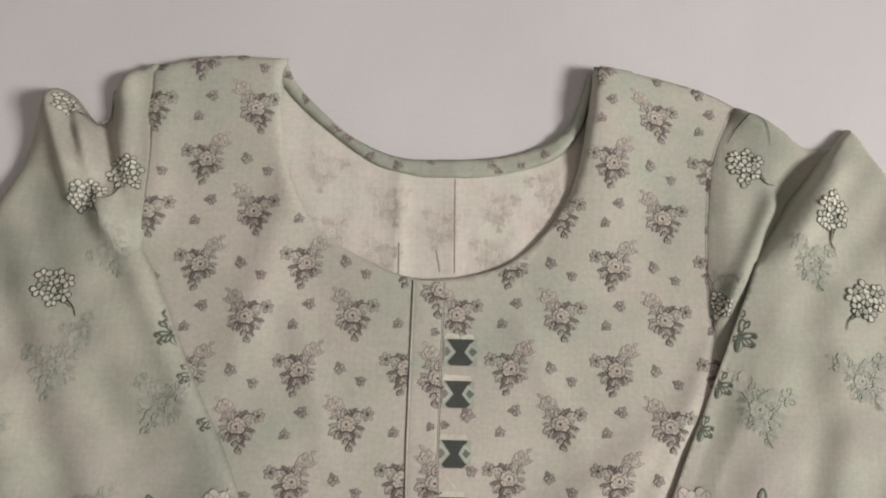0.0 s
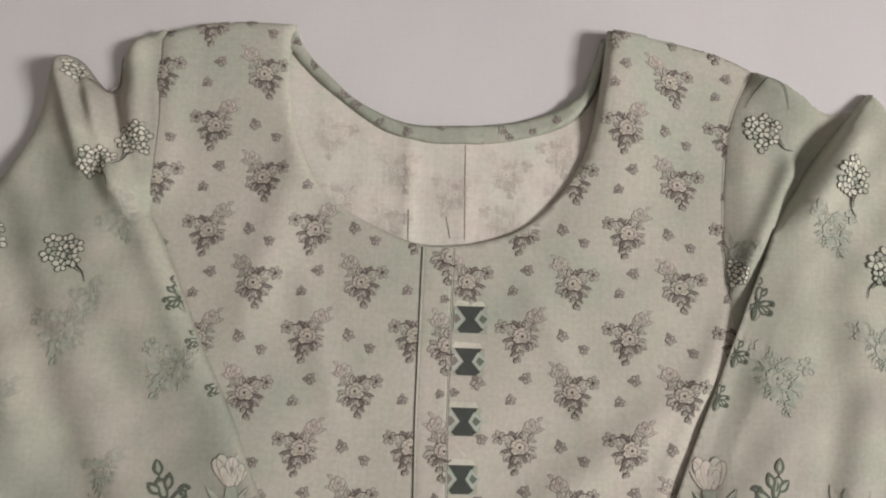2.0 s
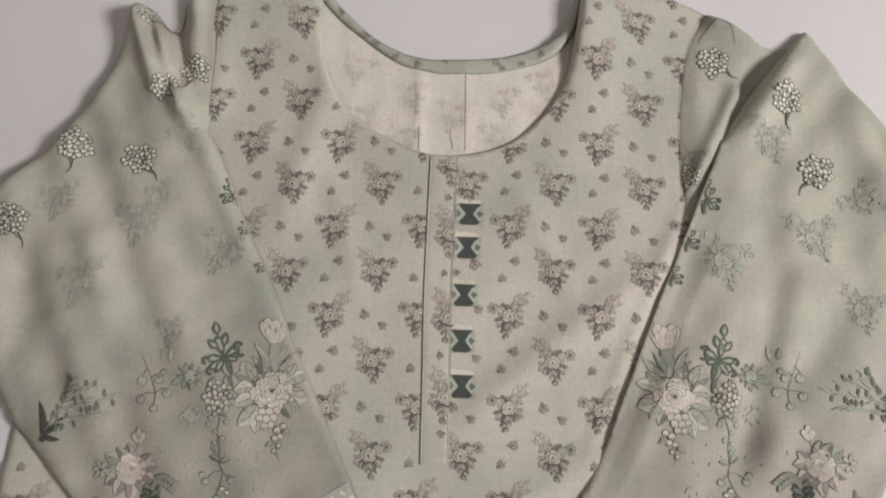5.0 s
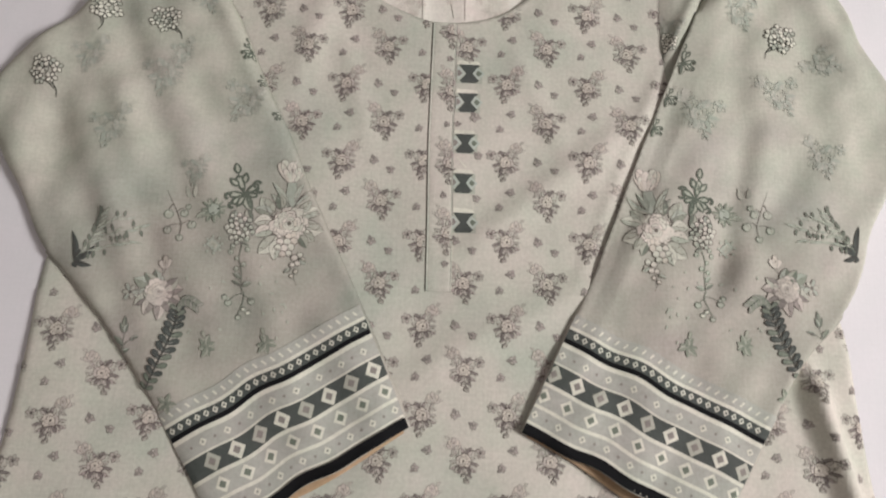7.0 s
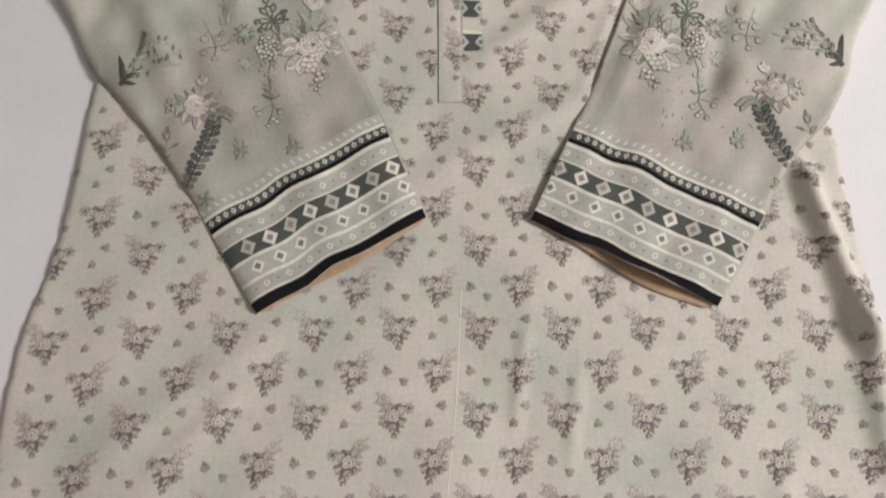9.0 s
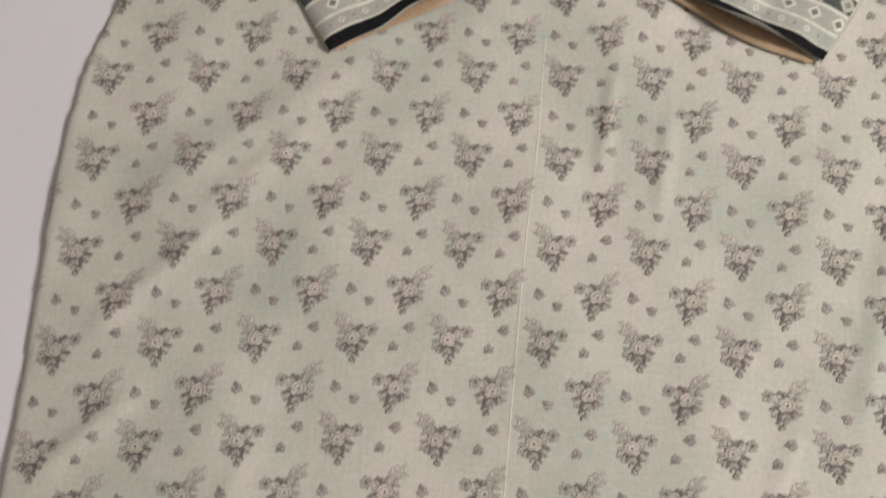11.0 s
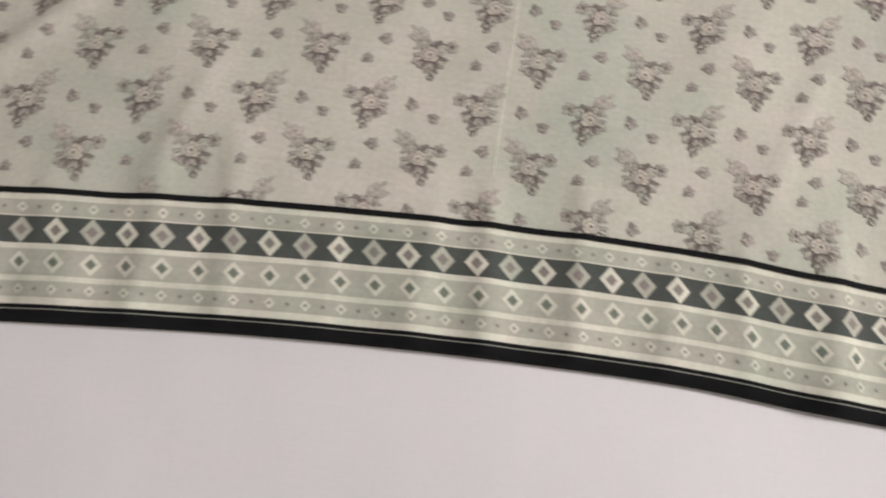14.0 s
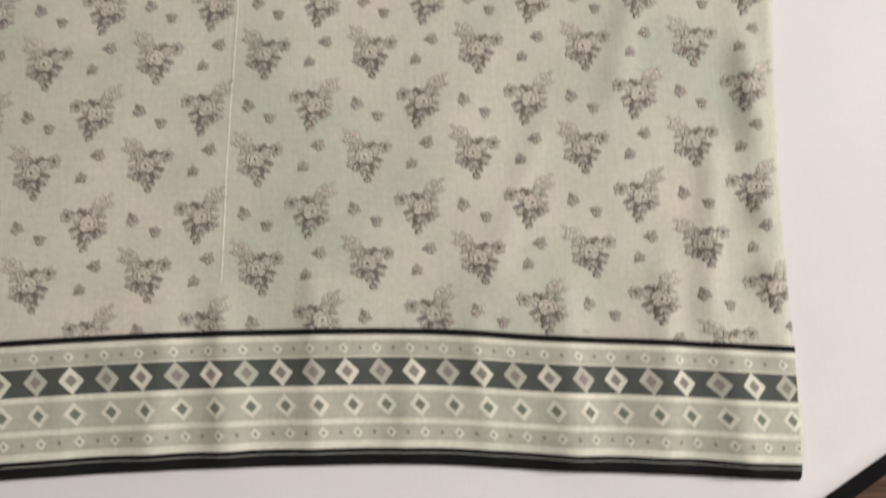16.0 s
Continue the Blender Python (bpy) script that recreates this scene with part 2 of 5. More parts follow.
class Print:
    """Ink shapes in millimetres, laid on a cloth panel."""

    def __init__(self):
        self.shapes = []          # (ink, points, faces, layer)
        self.layer = 0
        self.settled = False

    def fan(self, pts, ink):
        pts = np.array(pts, float)
        c = pts.mean(0)
        n = len(pts)
        self.shapes.append((ink, np.vstack([c, pts]), [(0, 1 + k, 1 + (k + 1) % n) for k in range(n)], self.layer))
        self.layer += 1
        return self

    def poly(self, pts, ink, grain=2.5):
        """A straight-sided, convex shape, cut fine enough to follow the cloth."""
        pts = np.array(pts, float)
        rim = []
        for a, b in zip(pts, np.roll(pts, -1, 0)):
            k = max(1, int(np.ceil(np.hypot(*(b - a)) / grain)))
            rim += [a + (b - a) * t / k for t in range(k)]
        rim = np.array(rim)
        c, n = pts.mean(0), len(rim)
        rings = [c + (rim - c) * q for q in (1.0, 0.66, 0.33)]
        f = [(r * n + k, r * n + (k + 1) % n, (r + 1) * n + (k + 1) % n, (r + 1) * n + k) for r in (0, 1) for k in range(n)]
        f += [(2 * n + k, 2 * n + (k + 1) % n, 3 * n) for k in range(n)]
        self.shapes.append((ink, np.vstack([*rings, c[None]]), f, self.layer))
        self.layer += 1
        return self

    def settle(self):
        """Lets every shape lie as low as those under it allow."""
        if len(self.shapes) < 3000:
            lo, hi = np.array([p.min(0) for _, p, _, _ in self.shapes]), np.array([p.max(0) for _, p, _, _ in self.shapes])
            depth = np.zeros(len(lo), int)
            for k in range(1, len(lo)):
                over = (lo[:k] < hi[k]).all(1) & (hi[:k] > lo[k]).all(1)
                if over.any():
                    depth[k] = depth[:k][over].max() + 1
            self.shapes = [(ink, p, f, int(d)) for (ink, p, f, _), d in zip(self.shapes, depth)]
        self.settled = True

    def line(self, pts, w, ink, closed=False, taper=False):
        p = np.array(pts, float)
        if closed:
            d = np.roll(p, -1, 0) - np.roll(p, 1, 0)
        else:
            d = np.gradient(p, axis=0)
        d /= np.maximum(np.hypot(*d.T), 1e-9)[:, None]
        nrm = np.stack([-d[:, 1], d[:, 0]], -1)
        ww = np.full(len(p), w / 2)
        if taper:
            ww = w / 2 * np.linspace(1.0, 0.35, len(p))
        v = np.vstack([p + nrm * ww[:, None], p - nrm * ww[:, None]])
        n = len(p)
        f = [(k, (k + 1) % n, n + (k + 1) % n, n + k) for k in range(n if closed else n - 1)]
        self.shapes.append((ink, v, f, self.layer))
        self.layer += 1
        return self

    def leaf(self, x, y, ang, ln, wd, fill, edge=None, w=0.5, rib=True, notch=0.0):
        """A pointed leaf or petal from its foot (x, y) towards ang degrees."""
        t = np.linspace(0, 1, 8)
        half = wd / 2 * np.sin(np.pi * t ** 0.8) * (1 - notch * t)
        px, py = np.r_[t * ln, t[-2:0:-1] * ln], np.r_[half, -half[-2:0:-1]]
        c, s = math.cos(radians(ang)), math.sin(radians(ang))
        pts = np.stack([x + px * c - py * s, y + px * s + py * c], -1)
        if fill:
            self.fan(pts, fill)
        if edge:
            self.line(pts, w, edge, closed=True)
            if rib:
                self.line([(x + c * ln * u, y + s * ln * u) for u in (0.05, 0.4, 0.8)], w * 0.8, edge)
        return self

    def disc(self, x, y, r, fill, edge=None, w=0.45, n=9, sy=1.0):
        a = np.linspace(0, 2 * np.pi, n, endpoint=False)
        pts = np.stack([x + r * np.cos(a), y + r * sy * np.sin(a)], -1)
        if fill:
            self.fan(pts, fill)
        if edge:
            self.line(pts, w, edge, closed=True)
        return self

    def oval(self, x, y, ang, ln, wd, fill, edge=None, w=0.5, n=9):
        """A round-ended petal from its foot (x, y) towards ang degrees, broadest past its middle."""
        a = np.linspace(0, 2 * np.pi, n, endpoint=False)
        u, v = ln * (0.5 + 0.5 * np.cos(a)), wd / 2 * np.sin(a) * (0.78 + 0.28 * np.cos(a))
        c, s = math.cos(radians(ang)), math.sin(radians(ang))
        pts = np.stack([x + u * c - v * s, y + u * s + v * c], -1)
        if fill:
            self.fan(pts, fill)
        if edge:
            self.line(pts, w, edge, closed=True)
        return self

    def shaded(self, x, y, ang, ln, wd, light, shade, edge, w=0.45, side=1):
        """A drawn leaf: a light half, a shaded half, a heavy and a fine outline, midrib and hatching."""
        t = np.linspace(0, 1, 7)
        half = wd / 2 * np.sin(np.pi * t ** 0.85) ** 0.78 * side
        bend = 0.07 * ln * np.sin(np.pi * t) * side
        c, s = math.cos(radians(ang)), math.sin(radians(ang))

        def put(u, v):
            return np.stack([x + u * c - v * s, y + u * s + v * c], -1)
        one, two, rib = put(t * ln, bend + half), put(t * ln, bend - half), put(t * ln, bend)
        self.fan(np.vstack([one, rib[-2:0:-1]]), light)
        self.fan(np.vstack([two, rib[-2:0:-1]]), shade)
        self.line(two, w * 1.5, edge, taper=True)
        self.line(one, w * 0.8, edge, taper=True)
        self.line(rib[:-1], w, edge, taper=True)
        for k in (2, 4):
            self.line([rib[k], 0.25 * rib[k] + 0.75 * two[k + 1]], w * 0.7, edge)
        return self

    def lay(self, name, panel, m, parent, label="", lift=0.00020, clip=None, step=0.000014):
        """m: 2 x 3 map from millimetres to the world."""
        m = np.array(m, float)
        if not self.settled:
            self.settle()
        step = min(step, 0.00045 / (1 + max(k for _, _, _, k in self.shapes)))
        verts, faces, inks, base = [], [], [], 0
        mid = np.array([p.mean(0) for _, p, _, _ in self.shapes]) @ m[:, :2].T + m[:, 2]
        keep = clip(mid[:, 0], mid[:, 1]) if clip else np.ones(len(mid), bool)
        for (ink, p, f, layer), kept in zip(self.shapes, keep):
            if not kept:
                continue
            q = p @ m[:, :2].T + m[:, 2]
            verts.append(np.column_stack([q, np.full(len(q), lift + step * layer)]))
            faces += [tuple(k + base for k in g) for g in f]
            inks += [INK_ORDER.index(ink)] * len(f)
            base += len(q)
        if not verts:
            return None
        v = np.vstack(verts)
        if isinstance(panel, Panel):
            on = panel.field(v[:, 0], v[:, 1]) > 0.0005
            whole = [all(on[k] for k in g) for g in faces]
            faces, inks = [g for g, w in zip(faces, whole) if w], [g for g, w in zip(inks, whole) if w]
            if not faces:
                return None
        v[:, 2] += panel.z(v[:, 0], v[:, 1]) if isinstance(panel, Panel) else panel(v[:, 0], v[:, 1])
        used = sorted(set(inks))
        me = bpy.data.meshes.new(name)
        me.from_pydata(v.tolist(), [], faces)
        for k in used:
            me.materials.append(INK[INK_ORDER[k]])
        me.polygons.foreach_set("material_index", [used.index(k) for k in inks])
        ob = new(name, me)
        ob.parent = parent
        return tagged(ob, label) if label else ob


def spot(x, y, turn=0.0, size=1.0, flip=1):
    """The map that sets a print at a place: turned by degrees, scaled, mirrored with flip -1."""
    c, s = math.cos(radians(turn)) * size / 1000, math.sin(radians(turn)) * size / 1000
    return [[c * flip, -s, x], [s * flip, c, y]]


# ================= the room, plain and closed =================
def box(name, x0, x1, y0, y1, z0, z1, material, kind="structure", label="", category=""):
    v = [(x, y, z) for x in (x0, x1) for y in (y0, y1) for z in (z0, z1)]
    f = [(0, 1, 3, 2), (4, 6, 7, 5), (0, 4, 5, 1), (2, 3, 7, 6), (0, 2, 6, 4), (1, 5, 7, 3)]
    return tagged(mesh_ob(name, v, f, material, smooth=False), label, category, kind=kind)


def plain(name, c, rough, scale):
    m, nt, b = shader(name, rough)
    n = noise_node(nt, scale, 4)
    nt.links.new(ramp_node(nt, n.outputs["Fac"], [(0.3, tuple(0.88 * v for v in c)), (0.7, tuple(1.06 * v for v in c))]).outputs[0], b.inputs["Base Color"])
    return m


PAINT = plain("wall_paint", (0.74, 0.72, 0.70), 0.9, 3)
m, nt, b = shader("brown_wood", 0.5)
n = noise_node(nt, 14, 5, (1, 9, 1))
nt.links.new(ramp_node(nt, n.outputs["Fac"], [(0.3, (0.035, 0.017, 0.010)), (0.7, (0.12, 0.060, 0.035))]).outputs[0], b.inputs["Base Color"])
WOOD = m
FLOOR_BLACK = cloth("black_floor_strip", [(0.3, (0.004, 0.004, 0.0045)), (0.7, (0.009, 0.0085, 0.0095))], 30.0)
FLOOR = -0.42
box("floor", -2.2, 2.2, -2.4, 2.2, FLOOR - 0.06, FLOOR, WOOD, label="dark brown wooden floor beside the bed", category="floor")
box("wall_north", -2.2, 2.2, 2.2, 2.3, FLOOR, 2.1, PAINT, label="plain pale painted wall", category="wall")
box("wall_south", -2.2, 2.2, -2.5, -2.4, FLOOR, 2.1, PAINT, label="plain pale painted wall", category="wall")
box("wall_east", 2.2, 2.3, -2.5, 2.3, FLOOR, 2.1, PAINT, label="plain pale painted wall", category="wall")
box("wall_west", -2.3, -2.2, -2.5, 2.3, FLOOR, 2.1, PAINT, label="plain pale painted wall", category="wall")
box("ceiling", -2.3, 2.3, -2.5, 2.3, 2.1, 2.2, PAINT, label="plain pale ceiling", category="ceiling")

# The bed sheet: its edge runs slantwise past the garment's lower corner and falls over the bed's side.
EDGE, TURN = np.array([0.2838, -0.7546]), radians(29.5)
ALONG, OUT = np.array([math.cos(TURN), math.sin(TURN)]), np.array([math.sin(TURN), -math.cos(TURN)])


def sheet_z(x, y):
    return -0.0006 + 0.0009 * wave(x, y, 0.45, 3) * np.ones_like(x)


bed = thing("bed", "bed covered with a plain white cotton sheet", "bed", at=(-0.2, 0.4, FLOOR))
sv, sf = [], []
across = list(np.linspace(-1.75, -0.03, 70)) + [-0.02, -0.012]
arc = [(0.022 * math.sin(a) - 0.012, -0.022 * (1 - math.cos(a))) for a in np.linspace(0.12, math.pi / 2, 8)]
down = [(0.0105, z) for z in np.linspace(-0.06, -0.38, 8)]
profile = [(a, 0.0) for a in across] + arc + down
us = np.linspace(-1.5, 1.1, 110)
for a, z in profile:
    for u in us:
        x, y = EDGE + ALONG * u + OUT * (a + (0.004 * math.sin(u * 31) + 0.003 * math.sin(u * 57 + 1)) * min(1, -z / 0.1))
        sv.append((x + 0.2, y - 0.4, z + float(sheet_z(x, y)) - FLOOR))
nu = len(us)
sf = [(k * nu + j, k * nu + j + 1, (k + 1) * nu + j + 1, (k + 1) * nu + j) for k in range(len(profile) - 1) for j in range(nu - 1)]
mesh_ob("sheet", sv, sf, WHITE, bed, "smooth white cotton sheet")
mv = []
for a, u in ((-1.74, -1.49), (-1.74, 1.09), (-0.004, 1.09), (-0.004, -1.49)):
    x, y = EDGE + ALONG * u + OUT * a
    mv += [(x + 0.2, y - 0.4, 0.0), (x + 0.2, y - 0.4, -0.03 - FLOOR)]
mesh_ob("mattress", mv, [(0, 2, 4, 6), (1, 7, 5, 3), (0, 1, 3, 2), (2, 3, 5, 4), (4, 5, 7, 6), (6, 7, 1, 0)], WHITE, bed, smooth=False)

# A flat black strip on the floor fills the dark area past the sheet's edge.
rug = thing("rug", "black strip on the floor beside the bed", "rug", at=(*(EDGE + OUT * 0.1), FLOOR))
rv = []
for u in np.linspace(-1.2, 1.0, 40):
    for a, z in ((0.012, 0.0), (0.012, 0.010), (0.20, 0.010), (0.206, 0.006), (0.206, 0.0)):
        x, y = ALONG * u + OUT * (a - 0.1 + 0.004 * math.sin(u * 9))
        rv.append((x, y, z + 0.001))
mesh_ob("floor_strip", rv, [(5 * k + j, 5 * k + j + 1, 5 * k + j + 6, 5 * k + j + 5) for k in range(39) for j in range(4)], FLOOR_BLACK, rug)

# ================= the garment =================
kurta = thing("kurta", "sage green printed cotton kurta laid flat on a white sheet", "kurta")

NECK = [(0.109, 0.187), (0.104, 0.150), (0.100, 0.124), (0.093, 0.103), (0.077, 0.079), (0.058, 0.063), (0.032, 0.055), (0.004, 0.0535),
        (-0.022, 0.062), (-0.052, 0.080), (-0.068, 0.106), (-0.077, 0.133), (-0.079, 0.165), (-0.077, 0.185)]
HEM = [(-0.2895, -0.733), (-0.255, -0.7290), (-0.191, -0.7245), (-0.106, -0.7197), (-0.02, -0.7177), (0.062, -0.7182), (0.117, -0.7202), (0.171, -0.7252),
       (0.227, -0.729), (0.296, -0.735)]
body_line = loop(
    NECK,
    [(-0.077, 0.185), (-0.105, 0.1855), (-0.135, 0.182), (-0.158, 0.1745)],
    [(-0.158, 0.1745), (-0.166, 0.15), (-0.168, 0.11), (-0.170, 0.05), (-0.20, -0.02), (-0.245, -0.10), (-0.261, -0.145), (-0.265, -0.21), (-0.273, -0.28),
     (-0.287, -0.335), (-0.292, -0.40), (-0.290, -0.48), (-0.287, -0.56), (-0.287, -0.64), (-0.288, -0.685), (-0.2895, -0.733)],
    HEM,
    [(0.296, -0.735), (0.301, -0.712), (0.300, -0.665), (0.300, -0.628), (0.303, -0.556), (0.309, -0.475), (0.322, -0.40), (0.326, -0.348),
     (0.320, -0.314), (0.313, -0.267), (0.309, -0.226), (0.302, -0.165), (0.27, -0.08), (0.235, 0.02), (0.205, 0.07), (0.202, 0.12), (0.206, 0.165)],
    [(0.206, 0.165), (0.190, 0.1735), (0.175, 0.179), (0.151, 0.185), (0.131, 0.188), (0.109, 0.187)])


# Soft folds along the hem, and rumples in the skirt: place, height, breadth.
HEM_FOLDS = [(-0.262, 0.0020, 0.007), (-0.215, 0.0026, 0.008), (-0.165, 0.0020, 0.006), (-0.118, 0.0030, 0.008), (-0.070, 0.0018, 0.006), (-0.028, 0.0030, 0.007),
             (0.012, 0.0034, 0.007), (0.052, 0.0022, 0.006), (0.094, 0.0032, 0.008), (0.140, 0.0022, 0.006), (0.180, 0.0026, 0.008), (0.226, 0.0034, 0.007), (0.268, 0.0036, 0.007)]
RUMPLES = [(0.062, -0.375, 0.066, -0.345, 0.0022, 0.005), (0.098, -0.400, 0.102, -0.372, 0.0016, 0.005), (-0.235, -0.500, -0.190, -0.455, 0.0022, 0.008),
           (-0.175, -0.420, -0.140, -0.385, 0.0018, 0.008), (-0.255, -0.590, -0.225, -0.560, 0.0024, 0.007), (-0.165, -0.640, -0.150, -0.600, 0.0014, 0.007),
           (0.215, -0.520, 0.235, -0.440, 0.0020, 0.008), (0.255, -0.640, 0.262, -0.575, 0.0022, 0.007), (0.150, -0.610, 0.168, -0.560, 0.0012, 0.007),
           (-0.060, 0.020, -0.045, -0.030, 0.0016, 0.008), (0.070, 0.020, 0.095, -0.030, 0.0016, 0.009), (-0.110, -0.290, -0.075, -0.255, 0.0016, 0.008)]


def body_height(x, y):
    z = 0.0042 + 0.0016 * wave(x, y, 0.17, 1) + 0.0007 * wave(x, y, 0.07, 2)
    hem = np.exp(-((y + 0.715) / 0.06) ** 2)
    z = z + hem * 0.0013 * (np.sin(x * 118 + 1.5 * np.sin(x * 31)) + 0.6 * np.sin(x * 71 + 2))
    for k, (fx, high, wide) in enumerate(HEM_FOLDS):
        z = z + 0.62 * high * ridge(x, y, (fx, -0.745), (fx + 0.006 * (k % 3 - 1), -0.675 + 0.012 * (k % 4)), wide, 0.022)
    for ax, ay, bx, by, high, wide in RUMPLES:
        z = z + high * ridge(x, y, (ax, ay), (bx, by), wide, 0.02)
    z = z + 0.0036 / (1 + np.exp(-(x + 0.246) / 0.012)) * (0.5 + 0.5 * np.tanh((-0.40 - y) / 0.03))
    z = z + 0.013 * np.exp(-((x - 0.112) / 0.030) ** 2 - ((y - 0.165) / 0.05) ** 2)
    z = z + 0.005 * np.exp(-((x + 0.10) / 0.06) ** 2 - ((y - 0.185) / 0.03) ** 2)
    z = z + 0.004 * ridge(x, y, (0.16, -0.02), (0.05, -0.11), 0.012, 0.03) + 0.003 * ridge(x, y, (0.12, -0.15), (0.02, -0.20), 0.012, 0.03)
    z = z + 0.0130 * ridge(x, y, (0.2775, -0.222), (0.3035, -0.320), 0.0085, 0.022) + 0.0075 * ridge(x, y, (0.308, -0.33), (0.309, -0.40), 0.0095, 0.03)
    z = z + 0.003 * ridge(x, y, (-0.07, 0.10), (-0.09, 0.02), 0.012, 0.03) + 0.002 * ridge(x, y, (-0.20, -0.40), (-0.12, -0.34), 0.012, 0.05)
    z = z + 0.0035 * ridge(x, y, (-0.148, 0.170), (-0.150, 0.08), 0.012, 0.01)
    z = z + 0.0014 * ridge(x, y, (0.172, 0.008), (0.119, -0.127), 0.0050, 0.02)
    z = z + 0.0030 * ridge(x, y, (0.286, -0.50), (0.289, -0.66), 0.0085, 0.02) * (1 + 0.6 * np.sin(y * 115 + 2 * np.sin(y * 41)))
    return z


def neck_stand(x, y):
    """Where the front neckline stands off the back of the garment, on one side of the neck."""
    return np.exp(-((x - 0.102) / 0.018) ** 2) / (1 + np.exp(-(y - 0.130) / 0.012))


BODY = Panel(body_line, body_height, lambda x, y: 0.007 - 0.0045 * neck_stand(x, y),
             lambda x, y: 0.0006 + 0.0034 * np.exp(-((x - 0.015) / 0.10) ** 6 - ((y - 0.12) / 0.10) ** 6) + 0.0090 * neck_stand(x, y))
body = BODY.build("body_front", 0.0028, SAGE, kurta, "sage cotton front panel printed with small rose sprays")
body_z = BODY.z

# The back of the garment, seen inside the neckline, and its facing.
BACK_NECK = [(-0.079, 0.186), (-0.071, 0.170), (-0.057, 0.155), (-0.036, 0.1375), (-0.009, 0.1265), (0.017, 0.1255), (0.050, 0.1285),
             (0.077, 0.137), (0.093, 0.148), (0.1005, 0.163), (0.1050, 0.178), (0.1075, 0.1865)]
BACK_LOW = [(-0.083, 0.172), (-0.073, 0.160), (-0.056, 0.1445), (-0.025, 0.1225), (0.000, 0.1155), (0.020, 0.1145), (0.050, 0.117), (0.083, 0.127),
            (0.098, 0.140), (0.106, 0.156), (0.112, 0.176)]
back_line = loop(BACK_NECK, [(0.1075, 0.1865), (0.120, 0.15), (0.118, 0.12), (0.11, 0.07), (0.07, 0.03), (0.0, 0.025), (-0.06, 0.05), (-0.09, 0.10), (-0.095, 0.16), (-0.079, 0.186)])


def back_height(x, y):
    pleat = 0.0012 * ridge(x, y, (-0.006, 0.10), (-0.006, 0.06), 0.004) + 0.0010 * ridge(x, y, (0.026, 0.115), (0.027, 0.06), 0.005)
    return 0.0012 + 0.0006 * wave(x, y, 0.05, 5) + pleat


BACK = Panel(back_line, back_height, 0.003, 0.0004)
back = BACK.build("back_panel", 0.003, INSIDE, kurta, "pale wrong side of the back with faint show-through print")
facing_line = np.vstack([spline(BACK_NECK)[:-1], [(0.1075, 0.1865)], spline(BACK_LOW)[::-1]])
FACING_P = Panel(facing_line, lambda x, y: back_height(x, y) + 0.0022 + 0.004 * np.exp(-((x - 0.1) / 0.02) ** 2), 0.002, lambda x, y: back_height(x, y) + 0.0004)
facing = FACING_P.build("neck_facing", 0.0018, FACING, kurta, "mint green facing round the back neckline")

def cuff_wave(u, w, seed):
    """How far a cuff's free edge wanders from the straight, u metres along it."""
    return 0.0011 * math.sin(math.pi * min(max(u / w, 0), 1)) * (math.sin(u * 92 + seed) + 0.6 * math.sin(u * 151 + 2.3 * seed))


def cuff_edge(p, q, seed):
    p, q = np.array(p), np.array(q)
    w = np.hypot(*(q - p))
    d = (q - p) / w
    up = np.array([-d[1], d[0]]) * (1 if d[0] > 0 else -1)
    return [tuple(p + d * u + up * cuff_wave(u, w, seed)) for u in np.linspace(0, w, 19)]


# Sleeves: tubes of cloth folded flat over the front, each with a deep fold at the shoulder.
left_line = loop(
    [(-0.152, 0.178), (-0.168, 0.172), (-0.177, 0.160), (-0.1795, 0.138)],
    [(-0.1795, 0.138), (-0.186, 0.139), (-0.193, 0.146), (-0.201, 0.155), (-0.210, 0.159), (-0.2165, 0.150), (-0.222, 0.123), (-0.230, 0.098),
     (-0.259, 0.052), (-0.277, 0.034), (-0.297, 0.016), (-0.315, -0.012), (-0.314, -0.040), (-0.303, -0.064), (-0.284, -0.094), (-0.265, -0.130),
     (-0.243, -0.153), (-0.208, -0.192), (-0.165, -0.252), (-0.122, -0.320)],
    cuff_edge((-0.002, -0.247), (-0.122, -0.320), 1.0)[::-1],
    [(-0.002, -0.247), (-0.032, -0.180), (-0.079, -0.085), (-0.0955, -0.047), (-0.1165, -0.006), (-0.1395, 0.044), (-0.152, 0.066)],
    [(-0.152, 0.066), (-0.150, 0.09), (-0.149, 0.117), (-0.152, 0.150), (-0.152, 0.178)])
right_line = loop(
    [(0.271, 0.1575), (0.279, 0.149), (0.288, 0.134), (0.304, 0.106), (0.324, 0.084), (0.334, 0.052), (0.352, 0.021), (0.366, -0.016), (0.356, -0.050),
     (0.330, -0.097), (0.321, -0.128), (0.301, -0.164), (0.276, -0.190), (0.256, -0.219), (0.240, -0.250), (0.226, -0.275), (0.203, -0.311)],
    cuff_edge((0.071, -0.248), (0.203, -0.311), 2.6)[::-1],
    [(0.071, -0.248), (0.101, -0.184), (0.127, -0.130), (0.143, -0.088), (0.163, -0.036), (0.179, 0.003), (0.196, 0.047), (0.213, 0.085),
     (0.241, 0.123), (0.262, 0.148), (0.271, 0.1575)])
cap_line = loop(
    [(0.199, 0.169), (0.214, 0.1625), (0.228, 0.1540), (0.246, 0.1435), (0.268, 0.148)],
    [(0.268, 0.148), (0.262, 0.12), (0.235, 0.08), (0.210, 0.03), (0.185, -0.02)],
    [(0.185, -0.02), (0.178, 0.03), (0.1765, 0.066), (0.178, 0.106), (0.184, 0.138), (0.199, 0.169)])


